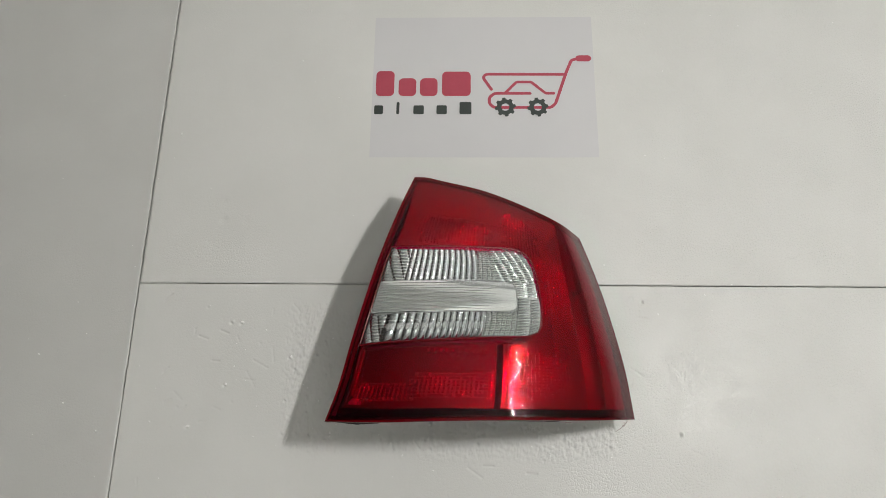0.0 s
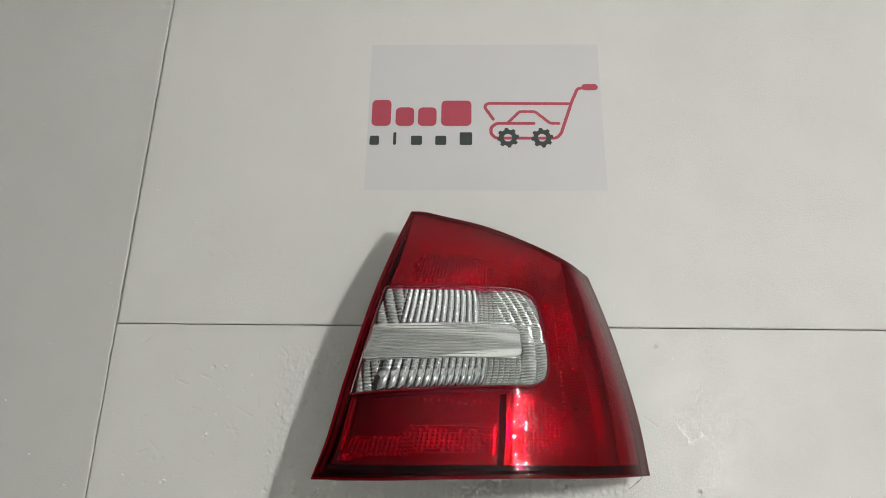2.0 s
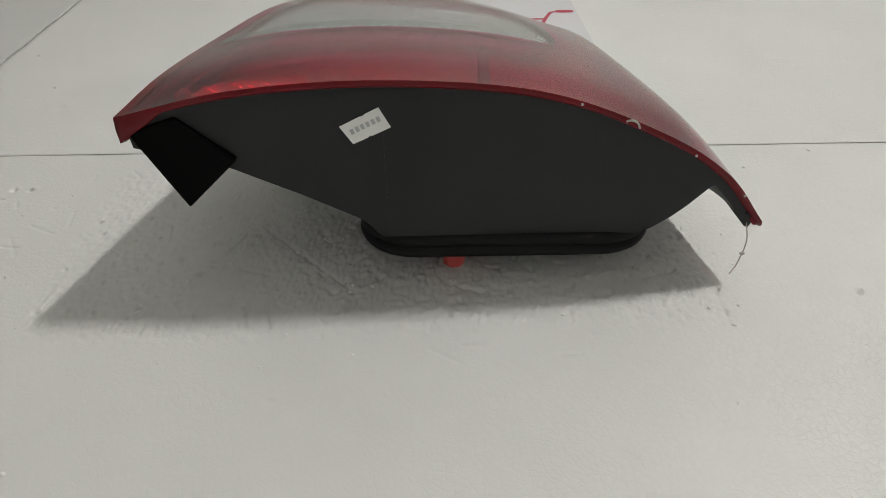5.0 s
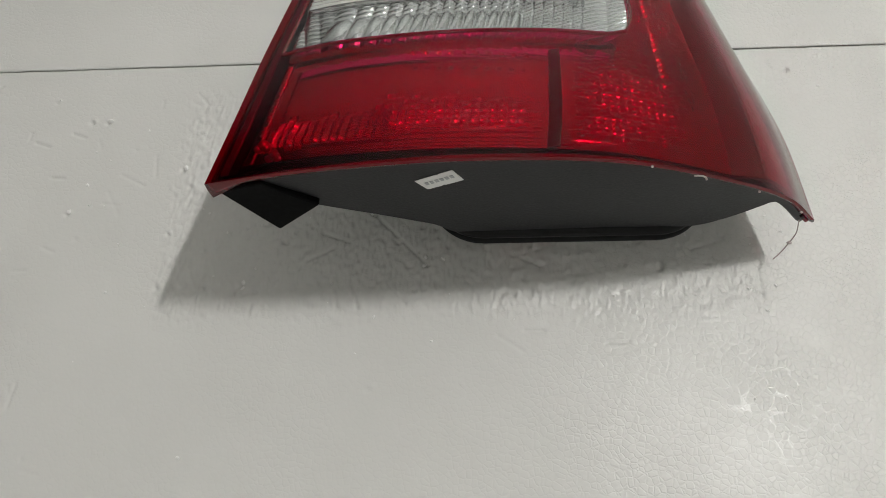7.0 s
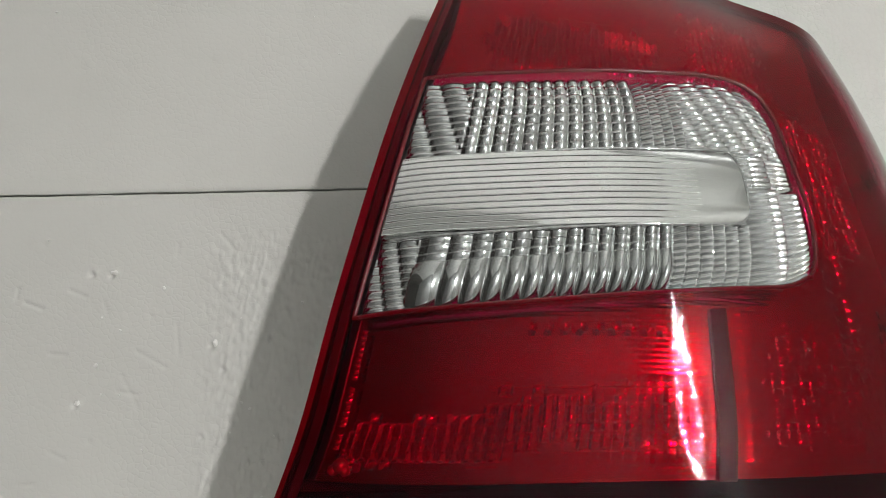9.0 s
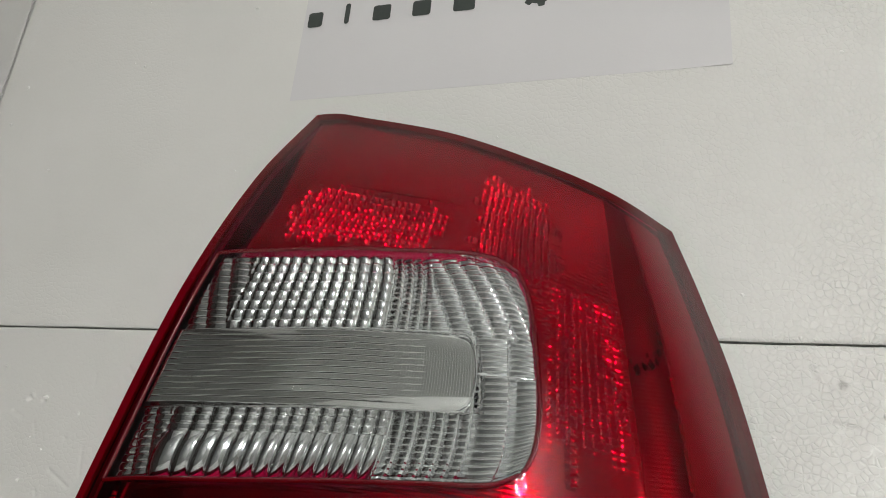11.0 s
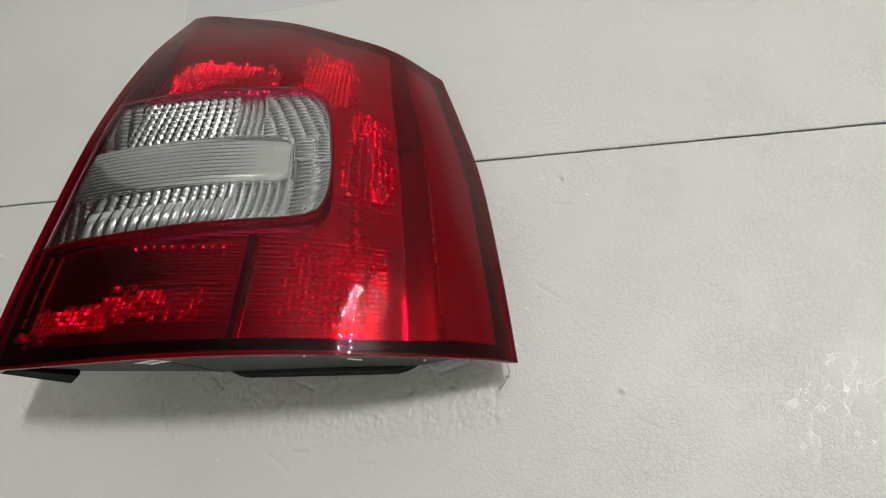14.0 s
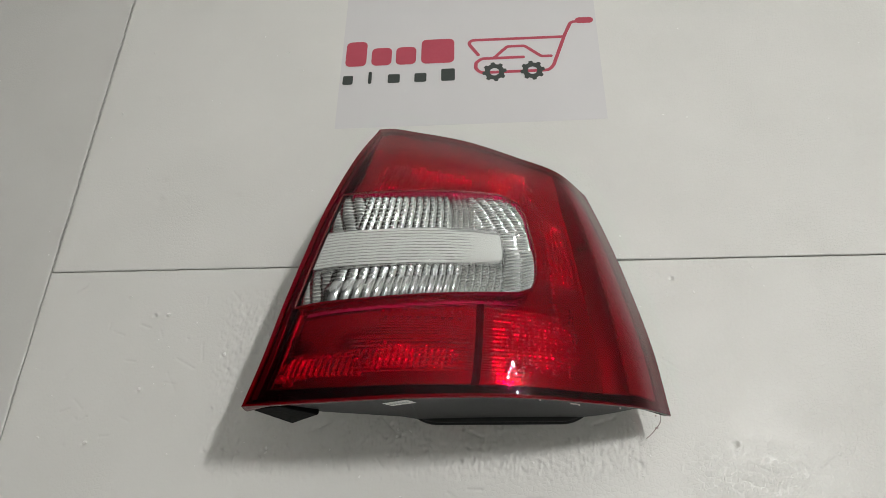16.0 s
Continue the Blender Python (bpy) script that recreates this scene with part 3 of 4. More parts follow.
# ribbed bar across the middle
FACETS = 130
ends = np.repeat(np.arange(FACETS + 1) / FACETS, 2)[1:-1]
ra, rb = np.meshgrid(ends, np.linspace(0, 1, 193))
mid = np.repeat((np.arange(FACETS) + 0.5) / FACETS, 2)[None] + 0 * rb
end_round = 1 - 0.06 * np.abs(2 * rb - 1) ** 6
place = lambda f: window(0.004 + 0.835 * f * end_round, 0.318 - 0.028 * f + 0.318 * rb)
bu, bv = place(ra)
rib = 0.0009 - 0.0009 * (1 - pillows(rb, 0, 1, 12)) ** 8 * (1 - np.clip((ra - 0.74) / 0.12, 0, 1))
# narrow upright facets keep the bar's face nearly level under the curved lens
bent = (face(*place(mid + 0.02)) - face(*place(mid - 0.02)))
bent = bent[..., 2] / bent[..., 0]
run = face(bu, bv)[..., 0] - face(*place(mid))[..., 0]
step_ = -0.95 * bent * run
bar_mesh = shell("ribbed_bar", inside(bu, bv, 0.0046 - rib - step_), inside(bu, bv, 0.0068 + 0 * rb), BAR)
bar_mesh.polygons.foreach_set("use_smooth", [False] * len(bar_mesh.polygons))
part("ribbed_bar", bar_mesh, lamp, "silvery white ribbed light bar")

fa = np.concatenate([np.linspace(0.01, 0.80, 40), 0.80 + 0.045 * np.sin(np.linspace(0.1, math.pi - 0.1, 20)) ** 0.6, np.linspace(0.80, 0.01, 40)])
fb = np.concatenate([np.full(40, 0.627), 0.4615 + 0.1655 * np.cos(np.linspace(0.1, math.pi - 0.1, 20)), np.full(40, 0.296)])
part("bar_frame", tube_along("bar_frame", inside(*window(fa, fb), 0.0042), 0.0006, CHROME, 6), lamp, "thin bright frame round the bar")

# bright-work behind the red: smooth bowls with fluted fields
ru, rv = np.meshgrid(np.linspace(0.018, 0.866, 480), np.linspace(0.047, 0.9992, 560))
soft = lambda s: s * s * (3 - 2 * s)
ramp = lambda f, lo, hi: soft(np.clip((f - lo) / (hi - lo), 0, 1))
field = lambda uu, vv, u0, u1, v0, v1, e: ramp(uu, u0, u0 + e) * ramp(-uu, -u1, -u1 + e) * ramp(vv, v0, v0 + e) * ramp(-vv, -v1, -v1 + e)
# stepped facets, each leaning its own way: columns and rows of a few millimetres
cols, rows = ru * 72, rv * 76
sc, sr = 2 * (cols - np.floor(cols)) - 1, 2 * (rows - np.floor(rows)) - 1
uc, vc = (np.floor(cols) + 0.5) / 72, (np.floor(rows) + 0.5) / 76
dice = np.random.RandomState(21).rand(3, 80, 80)[:, np.floor(cols).astype(int), np.floor(rows).astype(int)]
wave = 0.6 * np.sin(9 * ru + 2 * rv) + 0.4 * np.sin(21 * rv - 13 * ru)
h = 0.00008 * pillows(rv, 0, 1, 120) * ramp(ru, 0.20, 0.30)
for u0, u1, v0, v1, e, t0, t1, lean, bend, bow in (
        (0.21, 0.455, 0.085, 0.180, 0.04, 0.62, 0.33, 0.12, 0.40, 0.35), (0.06, 0.23, 0.085, 0.130, 0.018, 1.00, 0.70, -0.10, 0.10, 0.2), (0.53, 0.75, 0.07, 0.30, 0.05, 0.12, -0.10, 0.10, 0.28, 0.45),
        (0.10, 0.46, 0.69, 0.85, 0.05, 0.66, 0.46, 0.57, 0.28, 0.36), (0.48, 0.67, 0.70, 0.94, 0.05, 0.36, 0.24, 0.66, 0.28, 0.38), (0.66, 0.77, 0.42, 0.72, 0.04, 0.10, 0.00, 0.32, 0.20, 0.24)):
    f = np.clip((ru - u0) / (u1 - u0), 0, 1)
    tilt = t0 + (t1 - t0) * f + 0.15 * wave + 0.28 * (dice[1] - 0.5)
    kept = field(uc, vc, u0 - 0.02, u1 + 0.02, v0 - 0.02, v1 + 0.02, 1.7 * e) + 0.5 * (dice[0] - 0.5) + 0.2 * wave > 0.42
    facet = 0.0020 * (bend * (1 - sc**2) / 2 - tilt * sc) + 0.0018 * (bow * (1 - sr**2) / 2 + (lean + 0.1 * (dice[2] - 0.5)) * sr)
    cushion = 0.00012 * (1 - sc**2) + 0.00025 * (1 - sr**2)
    h = h + field(ru, rv, u0 - 0.02, u1 + 0.02, v0 - 0.02, v1 + 0.02, 0.02) * np.where(kept, facet, cushion)
bowl_at = lambda uc, vc, su_, sv_, d: d * np.exp(-((ru - uc) / su_) ** 2 - ((rv - vc) / sv_) ** 2)
depth = 0.0115 + bowl_at(0.26, 0.15, 0.16, 0.07, 0.0015) + bowl_at(0.60, 0.17, 0.09, 0.09, 0.002) + bowl_at(0.3, 0.80, 0.17, 0.08, 0.006) + bowl_at(0.74, 0.55, 0.06, 0.2, 0.004)
depth = 0.0036 + (depth - 0.0036) * (0.06 + 0.94 * ramp(1 - rv, 0.0, 0.22))
depth = depth + (0.0052 - depth) * ramp(ru, 0.78, 0.862)
cut = 440
part("red_field_reflector", shell("red_field_reflector", inside(ru, rv, depth - h)[:, :cut], inside(ru, rv, depth + 0.002)[:, :cut], RED_FIELD), lamp, "silvered reflector behind the red lens")
part("side_reflector", shell("side_reflector", inside(ru, rv, depth - h)[:, cut - 1:], inside(ru, rv, depth + 0.002)[:, cut - 1:], DULL), lamp, "dull panel behind the red lens")
su, sv = np.meshgrid(np.linspace(0.858, 0.970, 12), np.linspace(0.05, 0.98, 120))
part("side_diffuser", shell("side_diffuser", inside(su, sv, 0.0040 + 0.0010 * ((su - 0.858) / 0.106) ** 2), inside(su, sv, 0.0065 + 0.0010 * ((su - 0.858) / 0.106) ** 2), DIFFUSER), lamp, "pale side diffuser strip")
eu, ev = np.meshgrid(np.linspace(0.010, 0.020, 5), np.linspace(0.02, 0.98, 120))
part("edge_strip", shell("edge_strip", inside(eu, ev, 0.0040 + 0 * eu), inside(eu, ev, 0.0055 + 0 * eu), SATIN), lamp, "narrow bright edge strip")



def prisms(name, u0, u1, v0, v1, cols, rows, height, keep, seed, lift=0.0012, width=0.86, tilt=(0.25, 0.25), lean=0.05):
    """A field of small mirror prisms above the reflector, thinning out towards its edges."""
    rng = np.random.RandomState(seed)
    cu, cv = np.meshgrid((np.arange(cols) + 0.5) / cols, (np.arange(rows) + 0.5) / rows)
    far = np.maximum(np.abs(2 * cu - 1), np.abs(2 * cv - 1))
    ragged = 0.30 * np.sin(11 * cu + 5 * cv + seed) + 0.22 * np.sin(17 * cv - 6 * cu + 2 * seed) + 0.08 * rng.randn(rows, cols)
    on = (far ** 2 + ragged < 0.72) & (rng.rand(rows, cols) < keep) if min(rows, cols) > 3 else rng.rand(rows, cols) < keep
    cu, cv = cu[on], cv[on]
    s, t = np.meshgrid(np.linspace(-1, 1, 5), np.linspace(-1, 1, 4))
    uu = u0 + (u1 - u0) * (cu[:, None, None] + 0.5 * width * s / cols)
    vv = v0 + (v1 - v0) * (cv[:, None, None] + 0.5 * 0.8 * t / rows)
    half_u, half_v = 0.5 * width * (u1 - u0) / cols * 0.33, 0.4 * (v1 - v0) / rows * 0.285
    wave = np.sin(9 * cu + 2 * cv + seed) + 0.6 * np.sin(4 * cv - 13 * cu + 2 * seed)
    tilt_u = (tilt[0] + (tilt[1] - tilt[0]) * cu + 0.10 * wave + 0.06 * rng.randn(len(cu)))[:, None, None]
    tilt_v = (lean + 0.07 * np.sin(7 * cv + 5 * cu + seed) + 0.05 * rng.randn(len(cu)))[:, None, None]
    up_ = height * half_u * (1 - s**2) * (1 - t**2) - tilt_u * s * half_u + tilt_v * t * half_v
    d = 0.0098 - lift - up_
    verts = inside(uu, vv, np.maximum(d, 0.0032)).reshape(-1, 3)
    faces = []
    for k in range(len(cu)):
        faces += grid_faces(5, 4, 20 * k)
    part(name, mesh_of(name, verts, faces, PRISM), lamp, "field of small mirror prisms")


prisms("prism_field", 0.682, 0.700, 0.24, 0.64, 1, 24, 0.3, 0.8, 6, tilt=(0.0, 0.0), lean=0.25)
prisms("prism_field", 0.245, 0.45, 0.254, 0.268, 10, 1, 0.4, 1.0, 15, 0.004, width=0.45, tilt=(0.45, 0.35), lean=0.08)
prisms("prism_field", 0.052, 0.070, 0.058, 0.080, 2, 3, 0.5, 1.0, 7, 0.002)
prisms("prism_field", 0.040, 0.048, 0.085, 0.255, 1, 22, 0.5, 0.8, 8, 0.003)
prisms("prism_field", 0.850, 0.858, 0.08, 0.60, 1, 46, 0.5, 0.6, 9, 0.0062, tilt=(-0.2, -0.2))

# divider between the two lower bowls, its dark reflection put into the colour
du_, dv_ = np.meshgrid(np.linspace(0.480, 0.497, 8), np.linspace(0.045, 0.298, 40))
drop = 0.0100 - 0.0025 * (du_ - 0.480) / 0.017
part("divider", shell("divider", inside(du_, dv_, drop), inside(du_, dv_, drop + 0.0015), plain("dark_reflection", (0.20, 0.19, 0.19), 0.35, 1.0, var=0.1)), lamp, "divider between the reflector bowls, coloured dark like its reflection")

# small round reflector in the lower inner corner
bm = bmesh.new()
for cu, cv, r in ((0.050, 0.066, 0.0022), (0.057, 0.072, 0.0030), (0.064, 0.066, 0.0022)):
    bmesh.ops.create_icosphere(bm, subdivisions=3, radius=r, matrix=Matrix.Translation(inside(np.array([cu]), np.array([cv]), 0.0062)[0]))
part("corner_reflector", bm_mesh("corner_reflector", bm, plain("frosted_chrome", (0.8, 0.8, 0.8), 0.32, 1.0), True), lamp, "small round silvered reflector")

fu, fv = np.meshgrid(np.linspace(0.972, 0.984, 6), np.linspace(0.002, 0.998, 90))
part("flange", shell("flange", inside(fu, fv, 0.0034 + 0 * fu), inside(fu, fv, 0.0050 + 0 * fu), RUBBER), lamp, "dark plastic flange")

gu, gv = np.meshgrid(np.linspace(0.984, 0.9995, 4), np.linspace(0.002, 0.998, 90))
# rim of the lens, a lip that turns down all round
edge_uv = np.concatenate([np.stack([np.linspace(0, 1, 90, endpoint=False), np.zeros(90)], 1), np.stack([np.ones(60), np.linspace(0, 1, 60, endpoint=False)], 1),
                          np.stack([np.linspace(1, 0, 90, endpoint=False), np.ones(90)], 1), np.stack([np.zeros(60), np.linspace(1, 0, 60, endpoint=False)], 1)])
rim_top = face(edge_uv[:, 0], edge_uv[:, 1])
middle = np.array([0.0, -0.04, 0.0])
inward = (middle - rim_top) * (1, 1, 0)
inward /= np.linalg.norm(inward, axis=1)[:, None]
lip = 0.0035 + 0.010 * np.clip(1 - edge_uv[:, :1] / 0.06, 0, 1)
down = np.array([0, 0, -1.0])
loops = np.stack([rim_top, rim_top + down * lip * 0.5 - inward * 0.0004, rim_top + down * lip, rim_top + down * lip + inward * 0.0028])
back = np.stack([rim_top + inward * 0.003 + down * 0.0016, rim_top + inward * 0.003 + down * lip * 0.5, rim_top + inward * 0.003 + down * (lip - 0.0004), rim_top + inward * 0.003 + down * (lip - 0.0002)])
RIM = plain("rim_red", (0.15, 0.005, 0.011), 0.25, spec=0.25, var=0.15, scale=50)
part("flange_edge", shell("flange_edge", inside(gu, gv, 0.0032 + 0 * gu), inside(gu, gv, 0.0050 + 0 * gu), RIM), lamp, "dark red flange edge")
part("lens_rim", shell("lens_rim", loops[::-1], back[::-1], RIM, wrap=True), lamp, "dark red lens rim")

# housing: walls from the rim to a hull, and the hull
HULL_X = (-0.157, -0.143, -0.107, -0.075, -0.043, -0.034, 0.106, 0.114, 0.123, 0.131, 0.138, 0.144, 0.176)
HULL_Z = (0.096, 0.092, 0.082, 0.065, 0.046, 0.034, 0.033, 0.0365, 0.0435, 0.0515, 0.060, 0.068, 0.036)


def hull(u, v):
    p = inside(0.004 + 0.990 * u, 0.008 + 0.984 * v, 0.006)
    z = np.interp(p[..., 0], HULL_X, HULL_Z)
    z = z + 0.030 * np.clip((p[..., 1] + 0.02) / 0.12, 0, 1) ** 1.5
    z = np.minimum(z, p[..., 2] - 0.003 - 0.013 * np.clip((1 - u) / 0.1, 0, 1) * np.clip(v / 0.1, 0, 1))
    drop = np.clip((p[..., 2] - z) / 0.09, 0, 1)
    q = p.copy()
    q[..., 1] += (0.008 + 0.025 * v) * drop * (1 - 2 * v)
    q[..., 2] = z
    return q


hu, hv = np.meshgrid(np.linspace(0, 1, 120), np.linspace(0, 1, 70))
top = inside(0.004 + 0.990 * hu, 0.008 + 0.984 * hv, 0.006 + 0 * hu)
# a bowl, open upward: hull outside, a second skin 2.5 mm within
skin_out, skin_in = hull(hu, hv), hull(hu, hv) + np.array([0, 0, 0.0025])
skin_in[..., 2] = np.minimum(skin_in[..., 2], top[..., 2])
part("housing_hull", shell("housing_hull", skin_in, skin_out, BLACK), lamp, "dark grey plastic hull")
ring_uv = edge_uv.copy()
wall_top = inside(0.004 + 0.990 * ring_uv[:, 0], 0.008 + 0.984 * ring_uv[:, 1], 0.004)
wall_low = hull(ring_uv[:, 0], ring_uv[:, 1])
steps = np.linspace(0, 1, 8)[:, None, None]
wall = wall_top[None] * (1 - steps) + wall_low[None] * steps
wall_in = wall + inward[None] * 0.002
part("housing_wall", shell("housing_wall", wall[::-1], wall_in[::-1], BLACK, wrap=True), lamp, "dark grey plastic side wall")


def rounded_rect(x0, x1, y0, y1, r, n=10):
    out = []
    for cx, cy, a0 in ((x1 - r, y1 - r, 0), (x0 + r, y1 - r, 90), (x0 + r, y0 + r, 180), (x1 - r, y0 + r, 270)):
        out += [(cx + r * math.cos(radians(a0 + 90 * k / n)), cy + r * math.sin(radians(a0 + 90 * k / n))) for k in range(n + 1)]
    return np.array(out)


# bulb carrier and its ridged gasket, on which the lamp lies
def lathe_ring(name, profile, material, label):
    """Stacks rounded rectangles: (grow, z) from the outside bottom up and back down the inside."""
    loops = []
    for grow, z in profile:
        p = rounded_rect(-0.042 - grow, 0.1135 + grow, -0.1580 - grow, 0.01 + grow, 0.026 + grow)
        loops.append(np.column_stack([p, np.full(len(p), z)]))
    n = len(loops[0])
    verts = np.concatenate(loops)
    faces = grid_faces(n, len(loops), 0, True)
    m = len(loops) - 1
    faces += [(m * n + i, m * n + (i + 1) % n, (i + 1) % n, i) for i in range(n)]
    part(name, mesh_of(name, verts, faces, material), lamp, label)


lathe_ring("gasket", [(-0.010, 0.0195), (0.0035, 0.0195), (0.0062, 0.0205), (0.0072, 0.0228), (0.0064, 0.0250), (0.0044, 0.0258), (0.0044, 0.0266), (0.0062, 0.0274), (0.0068, 0.0300), (0.0058, 0.0330), (0.002, 0.0345), (-0.010, 0.0345)], RUBBER, "ridged black rubber gasket")
bm = bmesh.new()
p = rounded_rect(-0.040, 0.111, -0.153, 0.008, 0.024)
low = [bm.verts.new((x, y, 0.022)) for x, y in p]
high = [bm.verts.new((x, y, 0.045)) for x, y in p]
bm.faces.new(low[::-1])
bm.faces.new(high)
for i in range(len(p)):
    bm.faces.new((low[i], low[(i + 1) % len(p)], high[(i + 1) % len(p)], high[i]))
part("bulb_carrier", bm_mesh("bulb_carrier", bm, BLACK), lamp, "dark grey bulb carrier base")


# bulb sockets under the carrier, which bear the lamp
def socket(x, y, r, material, label):
    bm = bmesh.new()
    for rad, z0, z1 in ((r, 0.008, 0.026), (r * 0.72, 0.0, 0.010)):
        bmesh.ops.create_cone(bm, cap_ends=True, segments=28, radius1=rad, radius2=rad, depth=z1 - z0, matrix=Matrix.Translation((x, y, (z0 + z1) / 2)))
    part("bulb_socket", bm_mesh("bulb_socket", bm, material), lamp, label)


socket(-0.012, -0.118, 0.015, RUBBER, "black bulb socket")
socket(0.078, -0.10, 0.015, RUBBER, "black bulb socket")
socket(0.03, -0.01, 0.015, RUBBER, "black bulb socket")
socket(0.006, -0.141, 0.0090, plain("red_socket", (0.65, 0.10, 0.09), 0.4), "small red plastic socket")


def prism(name, outline, y0, y1, material, label, bevel=0.0012):
    """A plate cut from an x, z outline, between two y."""
    bm = bmesh.new()
    a = [bm.verts.new((x, y0, z)) for x, z in outline]
    b = [bm.verts.new((x, y1, z)) for x, z in outline]
    bm.faces.new(a)
    bm.faces.new(b[::-1])
    for i in range(len(a)):
        k = (i + 1) % len(a)
        bm.faces.new((a[i], b[i], b[k], a[k]))
    bmesh.ops.bevel(bm, geom=bm.edges[:], offset=bevel, segments=2, affect="EDGES", profile=0.5)
    part(name, bm_mesh(name, bm, material), lamp, label)


prism("mounting_tab", [(-0.152, 0.104), (-0.1308, 0.0617), (-0.1025, 0.0885), (-0.128, 0.112)], -0.1735, -0.1645, MATT, "black plastic mounting tab")

# label stuck to the lower wall
def wall_y(x, z):
    """The y of the lower wall's outer face at x, z."""
    us = np.linspace(0, 1, 200)
    a = inside(0.004 + 0.990 * us, 0.008 + 0 * us, 0.004)
    b = hull(us, 0 * us)
    i = int(np.argmin(np.abs(a[:, 0] - x)))
    f = np.clip((a[i, 2] - z) / max(1e-6, a[i, 2] - b[i, 2]), 0, 1)
    return float(a[i, 1] * (1 - f) + b[i, 1] * f)


def sticker(name, outline, proud, material, parent, label=""):
    front = [(x, wall_y(x, z) - proud, z) for x, z in outline]
    rear = [(x, wall_y(x, z) - proud + 0.0003, z) for x, z in outline]
    n = len(outline)
    faces = [tuple(range(n))[::-1], tuple(range(n, 2 * n))] + [(i, (i + 1) % n, n + (i + 1) % n, n + i) for i in range(n)]
    return part(name, mesh_of(name, front + rear, faces, material, False), parent, label)


tag = sticker("paper_label", [(-0.0315, 0.1145), (-0.0385, 0.1110), (-0.0392, 0.1098), (-0.0405, 0.1099), (-0.0510, 0.1045), (-0.0450, 0.0945), (-0.0375, 0.0979), (-0.0365, 0.0991), (-0.0352, 0.0990), (-0.0260, 0.1035)], 0.0006, LABEL, lamp, "torn white paper label with faint print")
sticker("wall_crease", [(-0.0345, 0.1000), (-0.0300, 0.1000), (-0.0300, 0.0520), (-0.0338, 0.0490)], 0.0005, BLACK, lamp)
for k in range(6):
    x, z = -0.0452 + 0.0026 * k, 0.1000 + 0.0013 * k
    sticker("print_bar", [(x, z), (x + 0.0016, z + 0.0008), (x + 0.0006, z + 0.0034), (x - 0.0010, z + 0.0026)], 0.0010, plain("grey_ink", (0.48, 0.49, 0.50), 0.7), tag)

# a glue string at the outer lower corner
string = part("glue_string", tube_along("glue_string", spline([(0.1665, -0.161, 0.039), (0.1675, -0.165, 0.031), (0.1668, -0.167, 0.026), (0.165, -0.169, 0.022), (0.162, -0.172, 0.0165), (0.158, -0.175, 0.0135)], 30), 0.00035, GLUE, 6), lamp, "thin string of dried glue")
bm = bmesh.new()
bmesh.ops.create_icosphere(bm, subdivisions=2, radius=0.0013, matrix=Matrix.Translation((0.1655, -0.1685, 0.0225)) @ Matrix.Diagonal((1.3, 0.8, 0.7, 1)))
part("knot", bm_mesh("knot", bm, GLUE, True), string)
# dried glue on the front rim
part("glue_curl", tube_along("glue_curl", spline([(0.0880, -0.1712, 0.1056), (0.0905, -0.1718, 0.1064), (0.0935, -0.1718, 0.1050), (0.0950, -0.1714, 0.1020)], 16), 0.0005, GLUE, 6), lamp, "curl of dried glue")
for x, z in ((0.0656, 0.1148), (0.1270, 0.0850), (0.1580, 0.0600)):
    bm = bmesh.new()
    bmesh.ops.create_icosphere(bm, subdivisions=2, radius=0.0007, matrix=Matrix.Translation((x, -0.1712 + 0.03 * max(0, x - 0.06), z)))
    part("glue_bead", bm_mesh("glue_bead", bm, GLUE, True), lamp, "bead of dried glue")

# dark smudges and a moulded code under the lens
def lens_mark(name, outline, depth, material, label=""):
    p = np.array(outline, float)
    top_, low_ = inside(p[:, 0], p[:, 1], depth), inside(p[:, 0], p[:, 1], depth + 0.0004)
    n = len(p)
    faces = [tuple(range(n)), tuple(range(n, 2 * n))[::-1]] + [(i, n + i, n + (i + 1) % n, (i + 1) % n) for i in range(n)]
    part(name, mesh_of(name, np.concatenate([top_, low_]), faces, material, False), lamp, label)


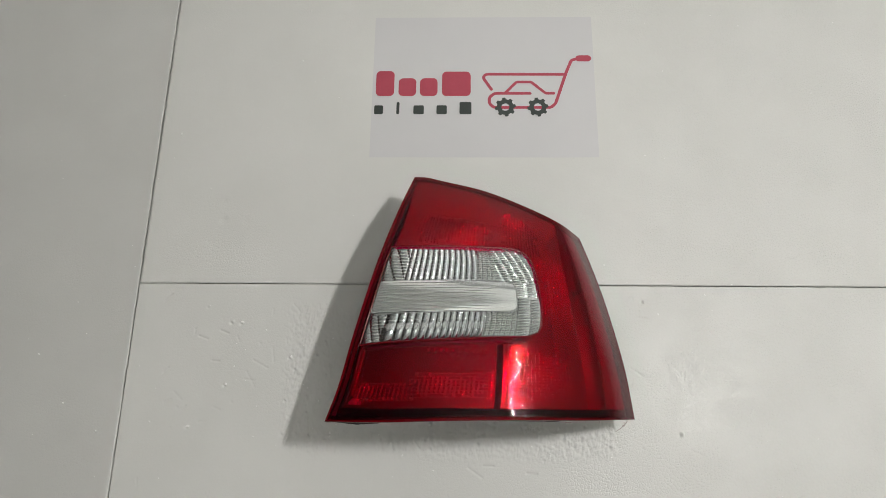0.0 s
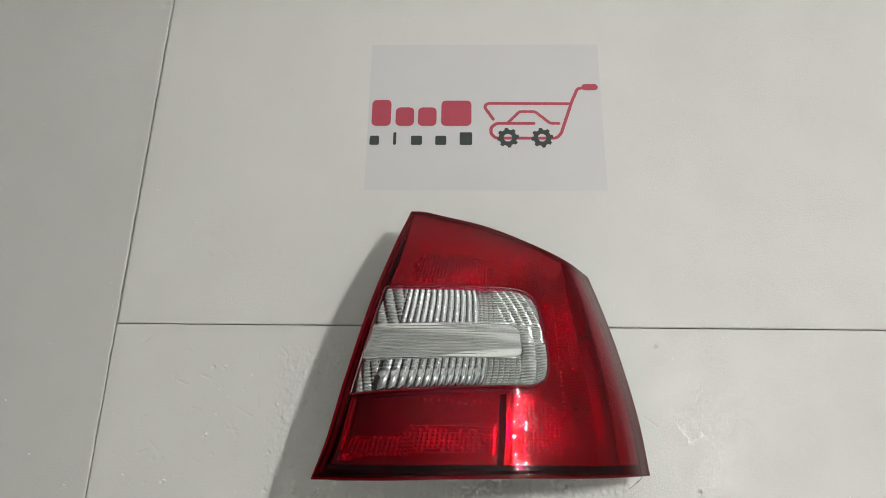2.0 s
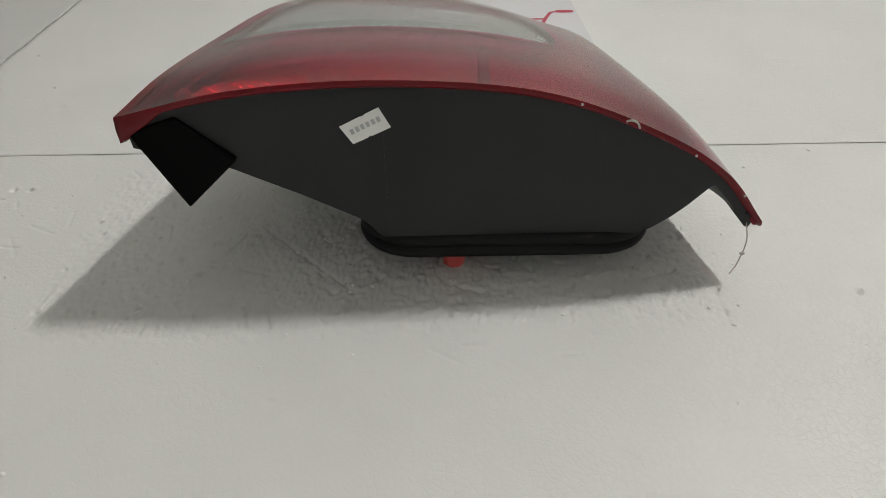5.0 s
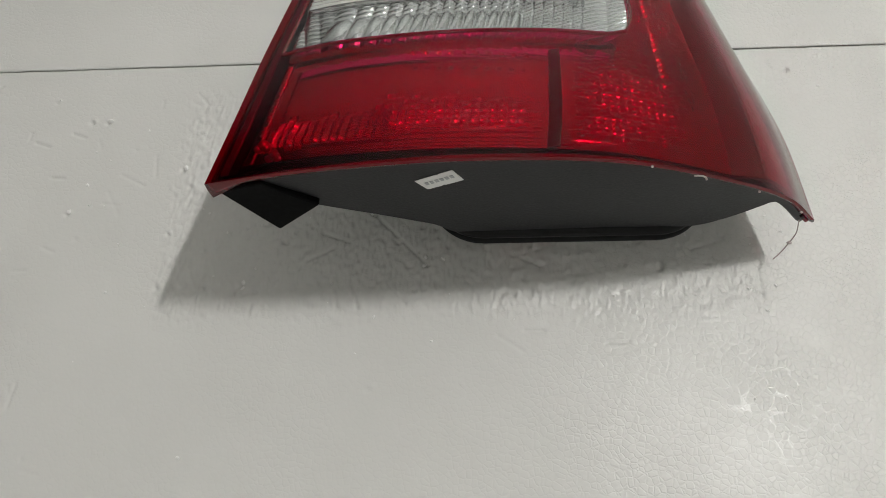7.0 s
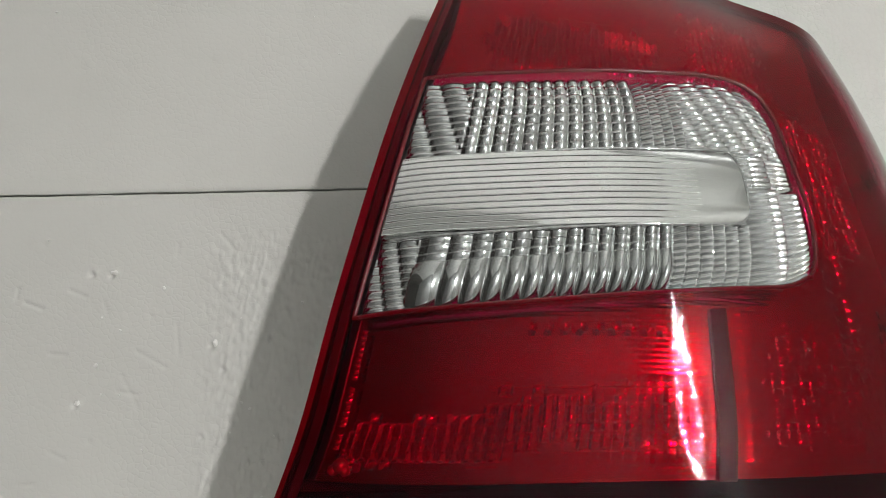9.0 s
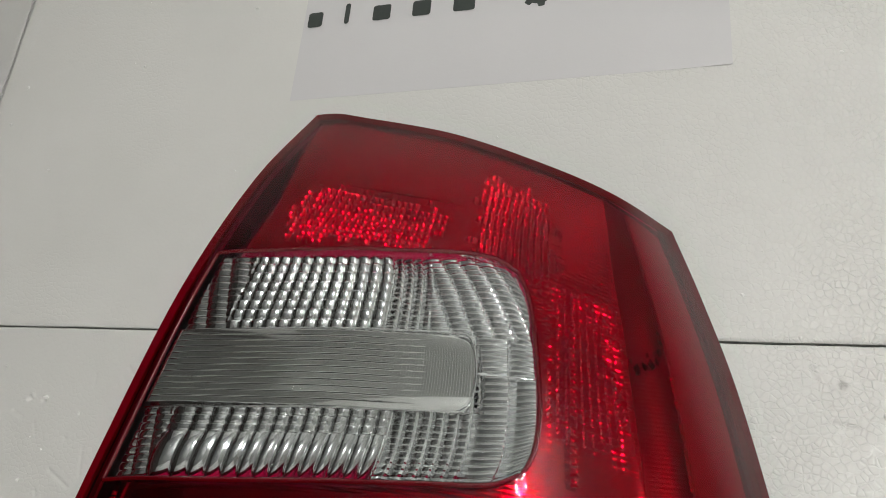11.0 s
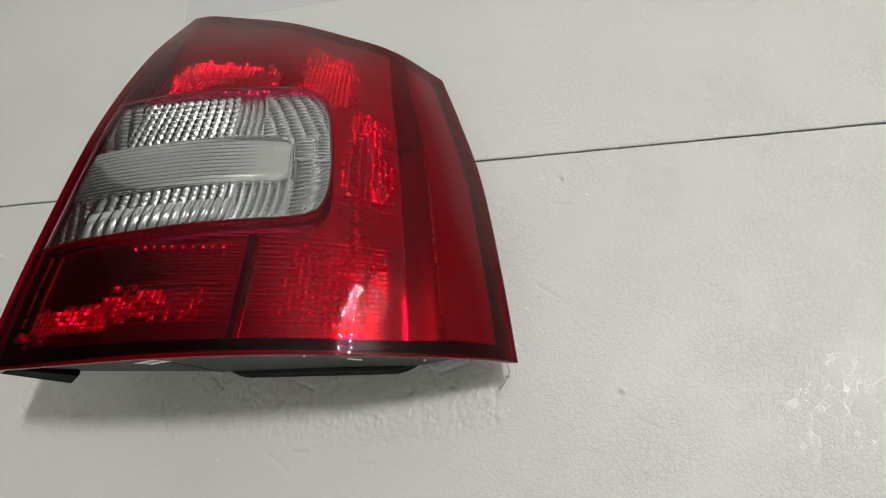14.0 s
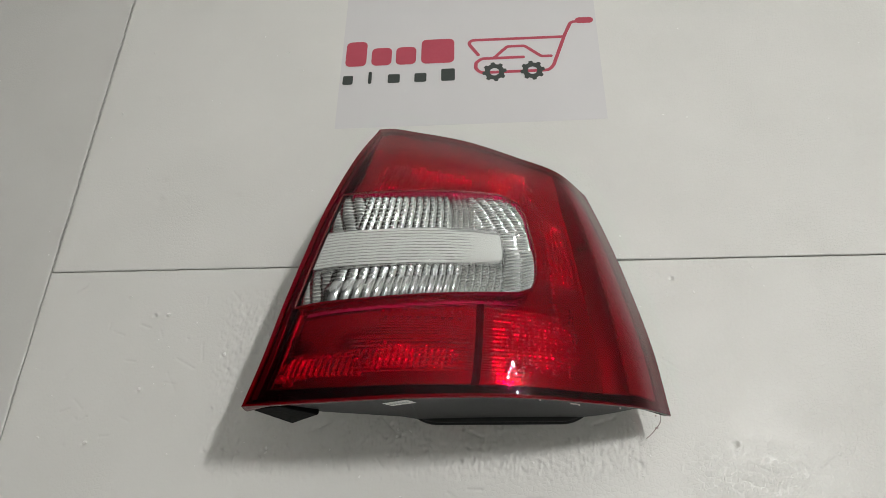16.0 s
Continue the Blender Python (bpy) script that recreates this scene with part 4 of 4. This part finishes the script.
rng = np.random.RandomState(12)
for cu, cv, size in ((0.790, 0.587, 0.9), (0.803, 0.600, 0.6), (0.817, 0.606, 0.8), (0.829, 0.618, 0.6), (0.838, 0.640, 0.7), (0.842, 0.662, 0.5), (0.843, 0.682, 0.4), (0.780, 0.600, 0.4), (0.812, 0.624, 0.4)):
    lens_mark("dark_smudge", [(cu + 0.0095 * size * rng.uniform(0.4, 1) * math.cos(a), cv + 0.016 * size * rng.uniform(0.4, 1) * math.sin(a)) for a in np.linspace(0, 2 * math.pi, 9, endpoint=False)], 0.0029, RUBBER)
for k in range(7):
    cv = 0.315 - 0.022 * k
    for du in (0.0, 0.010):
        if rng.rand() < 0.75:
            u0 = 0.712 + du + 0.002 * rng.randn()
            lens_mark("code_bar", [(u0, cv), (u0 + 0.003, cv), (u0 + 0.004, cv - 0.013), (u0 + 0.001, cv - 0.013)], 0.0029, RUBBER)

# crumbs of foam on the boards
rng = np.random.RandomState(9)
bm = bmesh.new()
CHIPS = [(-0.285, -0.049), (-0.222, -0.091), (-0.290, -0.103), (-0.298, -0.124), (-0.053, -0.163), (-0.170, -0.179), (-0.338, -0.173), (-0.116, -0.111), (-0.089, -0.130), (-0.054, -0.169), (-0.173, -0.068), (-0.392, 0.206), (-0.491, -0.148)]
for k in range(150 + len(CHIPS)):
    if k < 50:
        x, y = rng.uniform(-0.28, 0.2), rng.uniform(-0.21, -0.03)
    else:
        x, y = rng.uniform(-0.6, 0.5), rng.uniform(-0.3, 0.4)
        if k < 150 and -0.15 < x < 0.17 and y > 0.16:
            continue
    if k >= 150:
        x, y = CHIPS[k - 150]
    r = rng.uniform(0.0004, 0.0010) if k < 150 else rng.uniform(0.0011, 0.0017)
    m = Matrix.Translation((x, y, r * 0.45)) @ Matrix.Rotation(rng.uniform(0, 6.28), 4, "Z") @ Matrix.Diagonal((r * rng.uniform(0.8, 1.9), r, r * 0.8, 1))
    made = bmesh.ops.create_icosphere(bm, subdivisions=1, radius=1.0, matrix=m)
    for v in made["verts"]:
        v.co += Vector(rng.uniform(-0.25, 0.25, 3) * r)
tagged(new("foam_crumbs", bm_mesh("foam_crumbs", bm, LABEL)), "tiny white foam crumbs scattered on the boards", "crumbs", kind="stuff")
